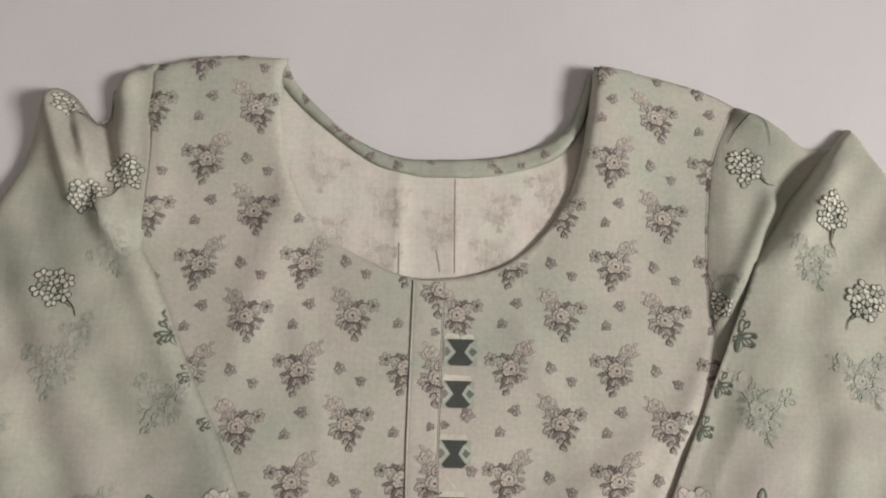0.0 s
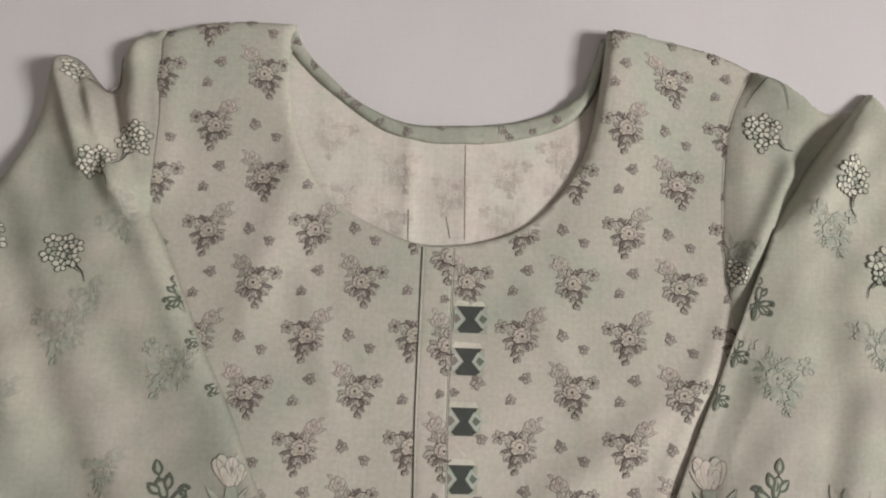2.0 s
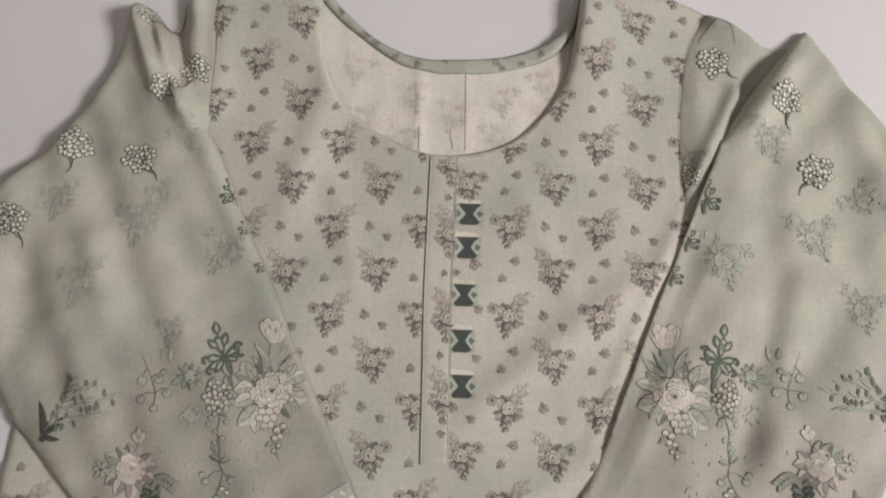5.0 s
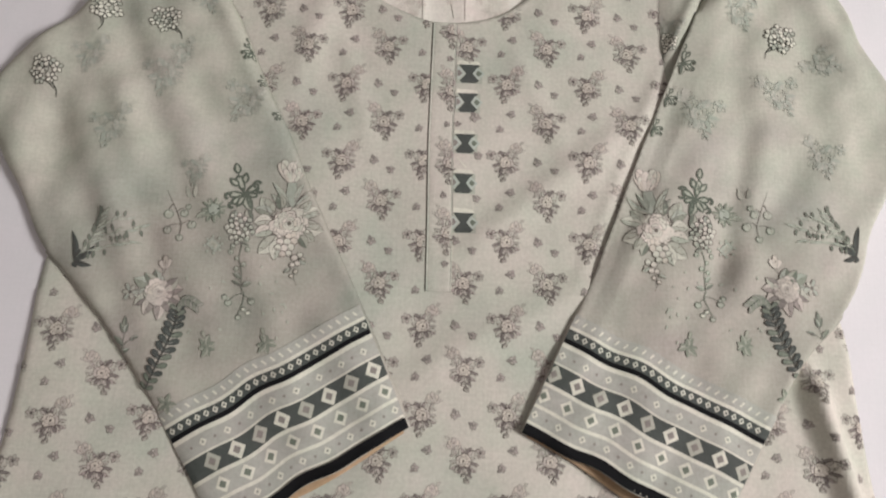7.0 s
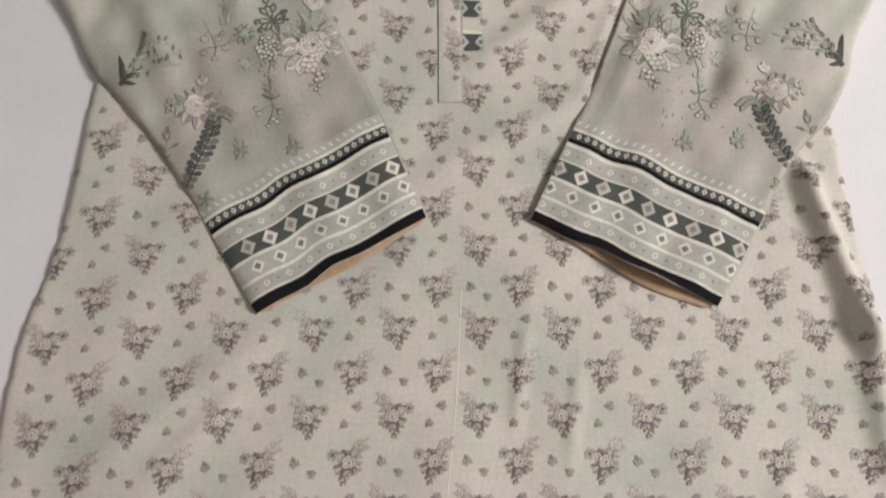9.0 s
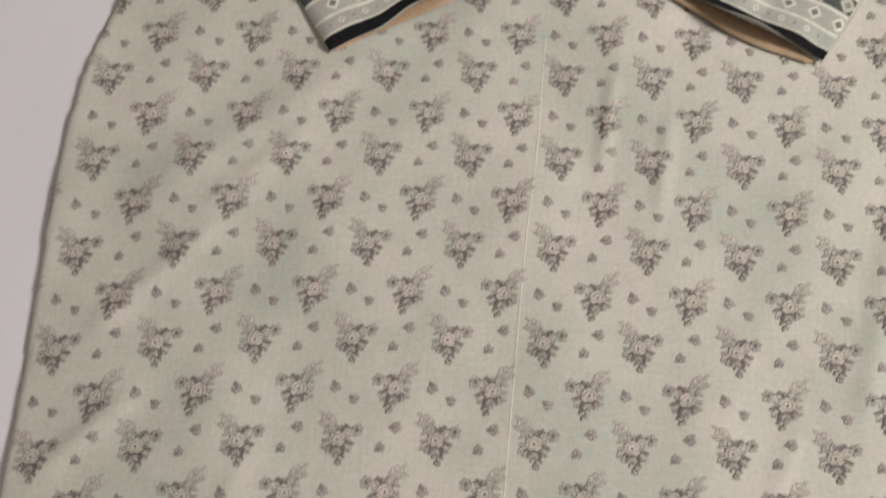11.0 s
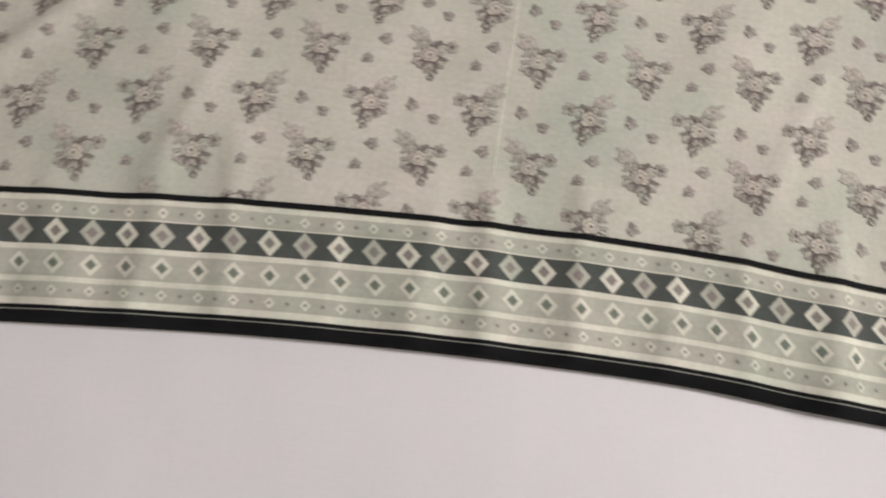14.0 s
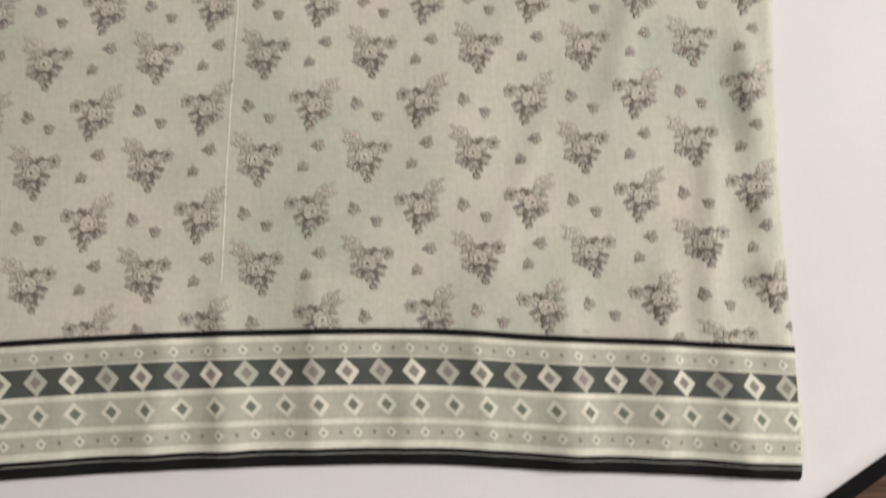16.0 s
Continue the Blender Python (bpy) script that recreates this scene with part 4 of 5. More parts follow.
def cell(i, j):
    """Where the repeat (i, j) of the body's print lies on the draped cloth."""
    a, c = i / 10, j / 10
    b = np.array([1, a, c, a * a, a * c, c * c, a ** 3, a * a * c, a * c * c, c ** 3, c ** 4, c ** 5, a * c ** 3, a * a * c * c, a ** 3 * c])
    return np.array([
        b @ (0.09056, 0.30504, 0.00158, 0.02099, 0.00422, -0.01301, 0.02047, 0.01564, -0.01208, -0.04635, -0.03774, -0.00867, -0.00431, 0.00405, 0.00521),
        b @ (0.03442, 0.00255, 0.30398, -0.01712, -0.00490, 0.00555, -0.00809, -0.01460, -0.00767, 0.00512, 0.00205, 0.00010, -0.00274, -0.00340, -0.00981) + 0.0012 * np.clip((-9 - j) / 4, 0, 1)])


def drape(i, j, flip, grow=1.0):
    e1, e2 = (cell(i + 1, j) - cell(i - 1, j)) / 61.2, (cell(i, j + 1) - cell(i, j - 1)) / 61.2
    e1, e2 = e1 * grow, e2 * grow
    o = cell(i, j)
    return [[e1[0] * flip, e2[0], o[0]], [e1[1] * flip, e2[1], o[1]]]


def hem_y(x):
    return np.interp(x, HEM_LINE[:, 0], HEM_LINE[:, 1])


def on_body(x, y):
    x, y = np.asarray(x), np.asarray(y)
    off = (y < hem_y(x) + 0.0680) | ((0.0020 < x) & (x < 0.0225) & (y > -0.156)) | ((0.021 < x) & (x < 0.046) & (-0.114 < y) & (y < 0.022))
    return ~off & (BODY.field(x, y) > 0.0016)


def hidden(x, y):
    return max(LEFT.field(x, y), RIGHT.field(x, y)) > 0.022


SPRAY, sprigs = spray(), Print()
for j in range(-24, 8):
    for i in range(-14, 10):
        if (i + j) % 2:
            continue
        o = cell(i, j)
        if not (-0.33 < o[0] < 0.36 and -0.70 < o[1] < 0.21):
            continue
        flip = 1 if j % 2 == 0 else -1
        if not hidden(*o):
            SPRAY.lay("flower_spray", BODY, drape(i, j, flip, 0.885), body, clip=on_body)
        pair = ((34.5, 6.5), (26.0, -5.5)) if flip == 1 else ((24.0, 0.0), (36.5, -7.5))
        d = np.array(drape(i, j, 1))
        for k, (a, b) in enumerate(pair):
            x, y = d[:, :2] @ (a, b) + d[:, 2]
            if on_body(x, y) and not hidden(x, y):
                sprigs.layer = 0
                sprig(sprigs, x * 1000, y * 1000, 3.4 if k == 0 else 3.0, 37 * (k + flip))
tagged(sprigs.lay("sprig_pattern", BODY, [[0.001, 0, 0], [0, 0.001, 0]], body), "small dark printed sprigs between the sprays", kind="stuff")

# The inside of the back: the print shows through, pale.
ghost = Print()
for ink, p, f, layer in SPRAY.shapes:
    if ink in ("wash", "umber", "stroke"):
        ghost.shapes.append(("faint" if ink in ("wash", "stroke") else "trace", p, f, layer))


def on_back(x, y):
    return (BACK.field(x, y) > 0.001) & (FACING_P.field(x, y) < 0)


for k, (x, y) in enumerate(((-0.052, 0.118), (-0.046, 0.080), (-0.012, 0.098), (0.020, 0.085), (0.052, 0.098), (0.083, 0.112), (-0.018, 0.066), (0.050, 0.070), (0.084, 0.085))):
    ghost.lay("flower_spray", BACK, spot(x, y, 12 * (k % 3 - 1), 0.9, -1 if k % 2 else 1), back, clip=on_back, lift=0.00008, step=0.000004)
on_facing = Print()
for x, y, r in ((-0.064, 0.160, 3.4), (-0.046, 0.1425, 3.6), (-0.039, 0.136, 3.0), (-0.008, 0.1205, 2.8), (0.012, 0.1240, 2.4), (0.048, 0.1235, 2.8), (0.052, 0.1195, 2.4),
                (0.080, 0.131, 2.6), (-0.024, 0.126, 2.4), (0.066, 0.1235, 2.2), (-0.075, 0.174, 3.2)):
    on_facing.layer = 0
    sprig(on_facing, x * 1000, y * 1000, r, x * 4000)
tagged(on_facing.lay("sprig_pattern", FACING_P, [[0.001, 0, 0], [0, 0.001, 0]], facing), "dark sprigs printed on the facing", kind="stuff")


# ---- the placket with its corded edge, and the row of hourglass figures beside it ----
def strip(name, pts, width, thick, material, parent, label="", z0=0.0, panel=BODY):
    """A flat band of cloth with rounded edges along a line on the garment."""
    c = spline(pts, 10)
    d = np.gradient(c, axis=0)
    d /= np.hypot(*d.T)[:, None]
    nrm = np.stack([-d[:, 1], d[:, 0]], -1)
    prof = [(-0.5, 0.0), (-0.47, 0.75), (-0.40, 1.0), (-0.2, 1.0), (0.0, 1.0), (0.2, 1.0), (0.40, 1.0), (0.47, 0.75), (0.5, 0.0)]
    v = []
    for k in range(len(c)):
        for a, h in prof:
            q = c[k] + nrm[k] * a * width
            v.append((q[0], q[1], float(panel.z(np.array([q[0]]), np.array([q[1]]))[0]) + z0 + thick * h))
    n = len(prof)
    f = [(k * n + a, k * n + a + 1, (k + 1) * n + a + 1, (k + 1) * n + a) for k in range(len(c) - 1) for a in range(n - 1)]
    return mesh_ob(name, v, f, material, parent, label)


PLACKET = [(0.0125, 0.0520), (0.0120, 0.0), (0.0118, -0.05), (0.0128, -0.10), (0.0136, -0.1545)]
placket = strip("placket", PLACKET, 0.0176, 0.0011, SAGE, kurta, "narrow placket down the front opening")
CORD = cloth("pale_cord", [(0.3, (0.50, 0.52, 0.45)), (0.7, (0.62, 0.61, 0.53))], 80.0)
strip("cord", [(x - 0.0084, y) for x, y in PLACKET], 0.0012, 0.0010, CORD, placket, "pale corded edge")
# Shade of the opening beside the cord, laid on as an umber strip.
strip("slit_shade", [(x - 0.0093, y) for x, y in PLACKET], 0.0005, 0.0004, INK["umber"], placket, "dark strip painted as the shade in the gap beside the cord")
strip("cord", [(x + 0.0086, y) for x, y in PLACKET], 0.0007, 0.0011, CORD, placket, "pale corded edge")
strip("seam_line", [(x + 0.0093, y) for x, y in PLACKET[:-1]], 0.0005, 0.0005, INK["umber"], placket)


def placket_z(x, y):
    return BODY.z(x, y) + 0.0011


def on_placket(x, y):
    return (-0.150 < y) & (y < 0.0515) & (np.abs(x - 0.0125) < 0.0078)


for y in (0.047, -0.003, -0.060, -0.112):
    SPRAY.lay("flower_spray", placket_z, spot(0.0205, y, -14, 0.95, 1), placket, clip=on_placket)
dots = Print()
for x, y in ((0.017, 0.0225), (0.016, -0.030), (0.015, -0.085), (0.0175, -0.135)):
    dots.layer = 0
    sprig(dots, x * 1000, y * 1000, 2.4, y * 9000)
tagged(dots.lay("sprig_pattern", placket_z, [[0.001, 0, 0], [0, 0.001, 0]], placket), kind="stuff")


def hourglass(k, last=False):
    p = Print()
    w = 17.0 - 0.6 * (k % 2) - (1.0 if k > 1 else 0)
    p.poly([(-1.2, 0.2), (w + 0.4, 0.2), (w - 1.2, 3.0), (0.5, 3.6)], "cream")
    p.poly([(-1.0, -15.6), (w + 1.5, -15.6), (w + 1.5, 0.0), (-1.0, 0.0)], "haze")
    p.poly([(0.6, 0), (w, 0), (w * 0.68, -7.6), (w * 0.38, -7.6)], "slate")
    p.poly([(w * 0.38, -7.4), (w * 0.68, -7.4), (w * 0.97, -13.0), (w * 0.80, -15.2), (w * 0.18, -15.2), (w * 0.08, -13.4)], "slate")
    p.poly([(w * 0.86, -7.2 + 5.2), (w * 1.22, -7.2), (w * 0.92, -12.6), (w * 0.66, -7.4)], "mint")
    p.poly([(w * 0.90, -4.6), (w * 1.10, -7.0), (w * 0.94, -10.0), (w * 0.80, -7.4)], "moss")
    p.poly([(-0.6, -2.0), (1.4, -2.6), (w * 0.34, -7.2), (0.6, -12.6), (-0.6, -12.6)], "mint")
    p.poly([(-0.2, -4.8), (1.2, -4.6), (w * 0.2, -7.2), (1.0, -9.8), (-0.2, -9.8)], "umber")
    return p


for k, (x, y) in enumerate(((0.0232, 0.0190), (0.0226, -0.0045), (0.0216, -0.0370), (0.0212, -0.0675), (0.0218, -0.0970))):
    hourglass(k).lay("hourglass_figure", BODY, spot(x, y, 0.0, 0.98), body, step=0.0001, label="dark printed hourglass figure with pale lozenges")
extra = Print()
for x, y, r in ((0.0365, -0.0230, 4.2), (0.0395, -0.0535, 3.2), (0.0390, -0.0860, 3.0), (0.0240, -0.0290, 2.4)):
    extra.layer = 0
    sprig(extra, x * 1000, y * 1000, r, x * 9000)
extra.line([(24, -55.0), (31, -63.0)], 1.0, "cream")
tagged(extra.lay("sprig_pattern", BODY, [[0.001, 0, 0], [0, 0.001, 0]], body), kind="stuff")


# ---- the sleeves' prints ----
def bunch(seed=0):
    """A rounded head of small five-petalled florets on a forked stalk, drawn in ink."""
    p, rnd = Print(), random.Random(seed)
    p.line(spline([(1, -6), (-0.8, -11), (-1.2, -16), (1.0, -21)], 3), 1.2, "ink", taper=True)
    p.line(spline([(4.0, -6), (1.0, -11), (-0.2, -15)], 3), 0.8, "ink", taper=True)
    p.line(spline([(-3.4, -5), (-1.6, -9), (-0.8, -12)], 3), 0.7, "ink", taper=True)
    heads = [(-8.0, -1.5), (-5.0, 6.0), (2.5, 9.5), (8.0, 4.0), (6.5, -4.2), (-1.0, -6.0), (0.5, 1.5)]
    rnd.shuffle(heads)
    for x, y in heads:
        x, y, s = x + rnd.uniform(-0.9, 0.9), y + rnd.uniform(-0.9, 0.9), rnd.uniform(0, 72)
        squeeze = rnd.uniform(0.75, 1.0)
        for k in range(5):
            ln = rnd.uniform(4.3, 5.5) * (squeeze if k % 2 else 1.0)
            p.oval(x, y, 72 * k + s + rnd.uniform(-8, 8), ln, ln * 0.86, rnd.choice(("petal", "cream", "cream", "haze")), "ink" if rnd.random() < 0.7 else "bark", rnd.uniform(0.42, 0.7), 9)
        for k in range(3):
            b = radians(s + 120 * k)
            p.line([(x, y), (x + 1.5 * math.cos(b), y + 1.5 * math.sin(b))], 0.5, "ink", taper=True)
        p.disc(x, y, 0.55, "ink", n=5)
    return p


def ornament_leaf(p, x, y, s, fill="leaf", edge="pine"):
    """A scrolled cross of drop-shaped leaves and curls, in dark green."""
    k = s / 34
    w = 4.2 * k

    def drop(u, v, a, ln, wd, eye=True):
        p.oval(x + u * k, y + v * k, a, ln * k, wd * 0.82 * k, fill, edge, w)
        if eye:
            c, q = math.cos(radians(a)), math.sin(radians(a))
            p.oval(x + (u + ln * 0.42 * c) * k, y + (v + ln * 0.42 * q) * k, a, ln * 0.4 * k, wd * 0.42 * k, "haze", None)

    def curl(u, v, a0, a1, r):
        t = np.radians(np.linspace(a0, a1, 7))
        p.line(np.stack([x + (u + r * np.cos(t)) * k, y + (v + r * np.sin(t)) * k], -1), w * 1.3, edge)
    p.line([(x + u * k, y + v * k) for u, v in ((2, 4), (6, 16), (11, 34), (13, 46))], w, edge, taper=True)
    p.leaf(x + 12 * k, y + 42 * k, 80, 19 * k, 10 * k, fill, edge, w, False)
    drop(3, 8, 72, 30, 18)
    p.leaf(x + 1 * k, y + 22 * k, 100, 20 * k, 10 * k, fill, edge, w, False)
    p.leaf(x + 12 * k, y + 18 * k, 44, 19 * k, 10 * k, fill, edge, w, False)
    drop(-3, 4, 146, 24, 16)
    drop(-3, 0, 190, 18, 12, False)
    curl(-22, 18, -60, 170, 6.5)
    curl(-26, 7, 200, 430, 5.0)
    drop(4, 0, 2, 23, 16)
    drop(4, -2, -38, 24, 15)
    curl(29, -2, 150, -80, 5.5)
    curl(23, -20, 120, -120, 5.0)
    p.shaded(x - 2 * k, y - 3 * k, 252, 31 * k, 15 * k, fill, "moss", edge, w * 0.8)
    p.leaf(x + 3 * k, y - 4 * k, 300, 22 * k, 9 * k, fill, edge, w, False)
    p.disc(x, y, 5 * k, edge, n=7)


def bouquet():
    """The large placed print of the lower sleeve."""
    p, rnd = Print(), random.Random(21)
    # tulip on its stem, with long grey leaves
    p.fan([(-7, -24), (9, -24), (14, -50), (12, -74), (-4, -74), (-8, -50)], "mist")
    p.line([(-6, -26), (-7, -50), (-2, -72)], 0.9, "umber", taper=True)
    p.line([(8, -26), (13, -50), (11, -72)], 1.1, "bark", taper=True)
    p.shaded(10, -76, 64, 62, 12, "haze", "mist", "bark", 0.9)
    p.shaded(6, -70, 40, 44, 14, "haze", "grey", "bark", 0.9, -1)
    p.shaded(0, -70, 138, 54, 11, "stone", "mist", "bark", 0.9)
    p.shaded(-3, -62, 116, 40, 9, "haze", "mist", "umber", 0.9, -1)
    p.line(spline([(-6, -62), (-22, -44), (-34, -40), (-42, -44)], 4), 1.3, "bark", taper=True)
    for a, ln, wd, x, ink in ((112, 42, 20, -5, "blush"), (66, 43, 19, 6, "blush"), (103, 46, 22, -3, "pale"), (76, 46, 21, 4, "petal"), (92, 40, 22, 1, "pale"), (104, 30, 15, -5, "petal"), (74, 29, 14, 6, "pale")):
        p.oval(x, -24, a, ln, wd, ink, "umber", 1.0, 12)
        for q in (-6, 5):
            b = radians(a + q)
            p.line([(x + ln * u * math.cos(b), -24 + ln * u * math.sin(b)) for u in (0.3, 0.5, 0.72)], 0.6, "mauve", taper=True)
    p.oval(-1, -6, 75, 9, 6, "mauve")
    # broad leaves round the rose
    for x, y, a, ln, wd, light, dark, side in (
            (24, -74, 86, 32, 20, "leaf", "moss", 1), (34, -78, 50, 38, 26, "haze", "leaf", -1), (38, -82, 22, 34, 20, "mist", "fern", 1), (38, -94, -4, 34, 24, "petal", "stone", 1),
            (-12, -104, 200, 42, 31, "petal", "stone", 1), (-12, -90, 164, 42, 22, "petal", "haze", -1), (-12, -114, 226, 32, 22, "stone", "leaf", 1), (-8, -80, 140, 32, 17, "haze", "leaf", 1),
            (32, -122, 316, 46, 30, "petal", "stone", -1), (36, -110, 344, 38, 24, "pale", "haze", 1), (24, -128, 290, 42, 25, "petal", "haze", 1), (-6, -124, 240, 28, 17, "leaf", "moss", -1)):
        p.shaded(x, y, a, ln, wd, light, dark, "bark", 1.3, side)
        c, q = math.cos(radians(a)), math.sin(radians(a))
        p.line([(x + ln * c * u - 0.3 * wd * q, y + ln * q * u + 0.3 * wd * c) for u in (0.35, 0.6)], 1.0, "bark", taper=True)
    p.line(spline([(34, -92), (46, -76), (52, -60)], 4), 2.0, "dark", taper=True)
    p.line(spline([(-16, -96), (-30, -104), (-46, -104)], 4), 1.6, "dark", taper=True)
    cabbage(p, 9, -101, 36, ("pale", "blush", "petal", "pale"), "bark", 1.1, 3, ((1.0, 8), (0.80, 7), (0.60, 6), (0.40, 5), (0.22, 3)))
    for a0, r0 in ((20, 31), (100, 33), (190, 32), (262, 31), (312, 33)):
        p.line([(9 + (r0 - 3 * abs(q - 1)) * math.cos(radians(a0 + 14 * q)), -101 + (r0 - 3 * abs(q - 1)) * math.sin(radians(a0 + 14 * q))) for q in range(3)], 1.9, "bark", taper=True)
    # grape-like berries under the rose and their trailing tip
    for x, y, r in ((2, -134, 7), (14, -135, 7), (26, -134, 6.5), (8, -145, 7), (20, -146, 7), (30, -144, 6), (12, -156, 6), (23, -157, 6), (-8, -160, 5.5), (2, -165, 6), (-12, -170, 5), (-3, -176, 5.5), (6, -178, 5), (1, -190, 4.5), (8, -198, 4)):
        p.disc(x, y, r, rnd.choice(("blush", "petal", "pale")), "bark", 1.1, 9)
        p.line([(x - 0.4 * r, y - 0.5 * r), (x + 0.2 * r, y - 0.62 * r), (x + 0.6 * r, y - 0.2 * r)], 1.0, "bark")
    p.line(spline([(2, -184), (5, -200), (0, -214)], 4), 1.3, "bark", taper=True)
    p.shaded(-6, -168, 212, 17, 8, "mist", "leaf", "bark", 0.8)
    p.shaded(8, -184, 330, 15, 7, "mist", "leaf", "bark", 0.8)
    # dark scrolled cross and the berry head beside it
    ornament_leaf(p, 86, -42, 34)
    p.shaded(82, -70, 250, 26, 14, "leaf", "moss", "dark", 1.1)
    p.shaded(102, -72, 300, 22, 12, "mist", "fern", "dark", 1.0, -1)
    for k in range(26):
        a, q = k * 2.4, 25 * math.sqrt((k + 0.5) / 26)
        x, y, r = 96 + 0.95 * q * math.cos(a), -106 + 1.12 * q * math.sin(a), rnd.uniform(3.8, 5.4)
        p.disc(x, y, r, rnd.choice(("petal", "petal", "haze", "pale")), rnd.choice(("dark", "ink", "bark")), 1.3, 8)
        p.line([(x - 0.3 * r, y - 0.2 * r), (x + 0.4 * r, y - 0.4 * r)], 0.9, "dark")
    p.line(spline([(96, -118), (92, -136), (98, -160), (95, -185), (97, -212)], 4), 1.4, "moss")
    for x, y in ((84, -128), (108, -138), (112, -148), (82, -146), (102, -160), (90, -172), (104, -178)):
        p.disc(x, y, rnd.uniform(3.2, 4.6), "haze", "moss", 1.1, 8)
        p.disc(x + 0.8, y - 1.0, 1.3, "moss", n=6)
    p.shaded(94, -134, 200, 15, 8, "leaf", "moss", "dark", 0.8)
    p.shaded(97, -196, 40, 17, 8, "mist", "fern", "moss", 0.8)
    # serrated green leaf round a dark eye, and the soft square under it
    for k in range(11):
        a = 33 * k + 6
        p.shaded(141 + 9 * math.cos(radians(a)), -68 + 9 * math.sin(radians(a)), a, rnd.uniform(12, 17), 7.5, "leaf", "fern", "moss", 0.9, 1 if k % 2 else -1)
    p.disc(141, -68, 11, "mist", "moss", 1.2, 10)
    p.line([(132, -66), (140, -74), (150, -76)], 3.2, "ink", taper=True)
    p.line([(136, -60), (142, -64), (148, -62)], 1.4, "moss")
    p.shaded(154, -74, -16, 22, 10, "haze", "leaf", "moss", 0.9)
    for q, ink in ((14, "mist"), (9, "stone"), (5, "leaf")):
        p.poly([(143 + q, -132 + 0.2 * q), (143 + 0.2 * q, -132 + q), (143 - q, -132 - 0.2 * q), (143 - 0.2 * q, -132 - q)], ink, 9)
    for k in range(8):
        p.oval(143 + 12 * math.cos(k * 0.785), -132 + 12 * math.sin(k * 0.785), 45 * k, 6, 5, "mist", "leaf", 0.8, 7)
    # slender stem with round fruits
    p.line(spline([(202, -112), (200, -91), (208, -66), (214, -51), (225, -24)], 4), 1.5, "bark", taper=True)
    for a, c in (((200, -91), (184, -84)), ((200, -91), (222, -92)), ((208, -66), (196, -60)), ((214, -51), (222, -62))):
        p.line([a, ((a[0] + c[0]) / 2, (a[1] + c[1]) / 2 + 2), c], 1.1, "bark")
    for x, y, r in ((222, -70, 8), (195, -70, 7), (181, -93, 7.5), (224, -100, 7), (202, -116, 6), (188, -58, 5)):
        p.disc(x, y, r, "haze", "moss", 1.3, 9)
        p.disc(x + 0.35 * r, y - 0.2 * r, r * 0.5, "leaf", n=7)
        p.line([(x - 0.2 * r, y + 0.8 * r), (x + 0.3 * r, y + 0.3 * r)], 1.5, "dark")
    p.leaf(176, -42, 98, 26, 8, "petal", "mist", 0.7)
    p.leaf(186, -40, 76, 22, 7, "stone", "mist", 0.7)
    # trailing fruits
    p.line(spline([(97, -212), (92, -226), (98, -246), (104, -260)], 4), 1.3, "moss")
    p.line([(94, -224), (84, -232), (79, -240)], 1.0, "moss")
    p.line([(94, -222), (110, -226), (119, -234)], 1.0, "moss")
    for x, y, r in ((79, -238, 6), (86, -257, 4.6), (120, -237, 6), (103, -264, 5), (94, -250, 4), (126, -226, 4.4)):
        p.disc(x, y, r, rnd.choice(("cream", "haze")), "moss", 1.2, 8)
        p.line([(x - 0.6 * r, y + 0.3 * r), (x, y + 0.7 * r), (x + 0.6 * r, y + 0.3 * r)], 1.5, "dark")
    p.shaded(96, -208, 30, 20, 9, "leaf", "moss", "dark", 0.9)
    p.shaded(94, -210, 164, 18, 9, "mist", "fern", "moss", 0.9, -1)
    # two soft stars above the cuff
    for x, y, r in ((54, -314, 18), (156, -312, 18)):
        for k in range(7):
            p.shaded(x, y, 51 * k + rnd.uniform(-10, 10), r * rnd.uniform(0.8, 1.25), r * 0.56, "leaf", "fern", "moss", 1.0, 1 if k % 2 else -1)
        p.oval(x + 3, y + r * 0.8, 70, r * 0.8, r * 0.4, "leaf", "fern", 0.8)
        p.disc(x, y, 3, "fern", n=7)
    # second rose with its buds
    for a, ln, wd, light, dark in ((34, 42, 26, "mist", "fern"), (4, 38, 20, "haze", "mist"), (-26, 38, 22, "stone", "umber"), (-58, 38, 21, "rose", "mauve"), (-88, 42, 20, "rose", "mauve"), (-120, 38, 21, "stone", "umber"),
                                   (-152, 36, 20, "rose", "umber"), (176, 36, 21, "rose", "mauve"), (146, 34, 20, "stone", "umber"), (82, 34, 20, "mist", "moss"), (58, 36, 17, "leaf", "moss")):
        p.shaded(240 + 8 * math.cos(radians(a)), -211 + 8 * math.sin(radians(a)), a, ln, wd, light, dark, "bark", 1.1, 1 if a % 4 else -1)
    cabbage(p, 240, -209, 26, ("rose", "blush", "pale", "rose"), "mauve", 1.0, 9, ((1.0, 7), (0.74, 6), (0.48, 4), (0.25, 3)))
    for a, q in ((200, 1.0), (240, 1.05), (300, 1.0), (345, 0.95)):
        p.line([(240 + 26 * q * math.cos(radians(a + d)), -209 + 25 * q * math.sin(radians(a + d))) for d in (-14, 0, 14)], 1.9, "bark", taper=True)
    for a, ln in ((60, 20), (122, 21), (92, 26)):
        p.oval(228, -171, a, ln, 12, "blush" if a == 92 else "pale", "mauve", 0.8)
    p.line([(227, -153), (229, -161)], 1.8, "umber")
    p.line(spline([(238, -187), (231, -177), (228, -169)], 3), 1.1, "umber")
    for k in range(6):
        p.oval(288, -207, 60 * k + 10, 14 + 3 * (k % 2), 9, "mist" if k % 2 else "stone", "umber", 0.9)
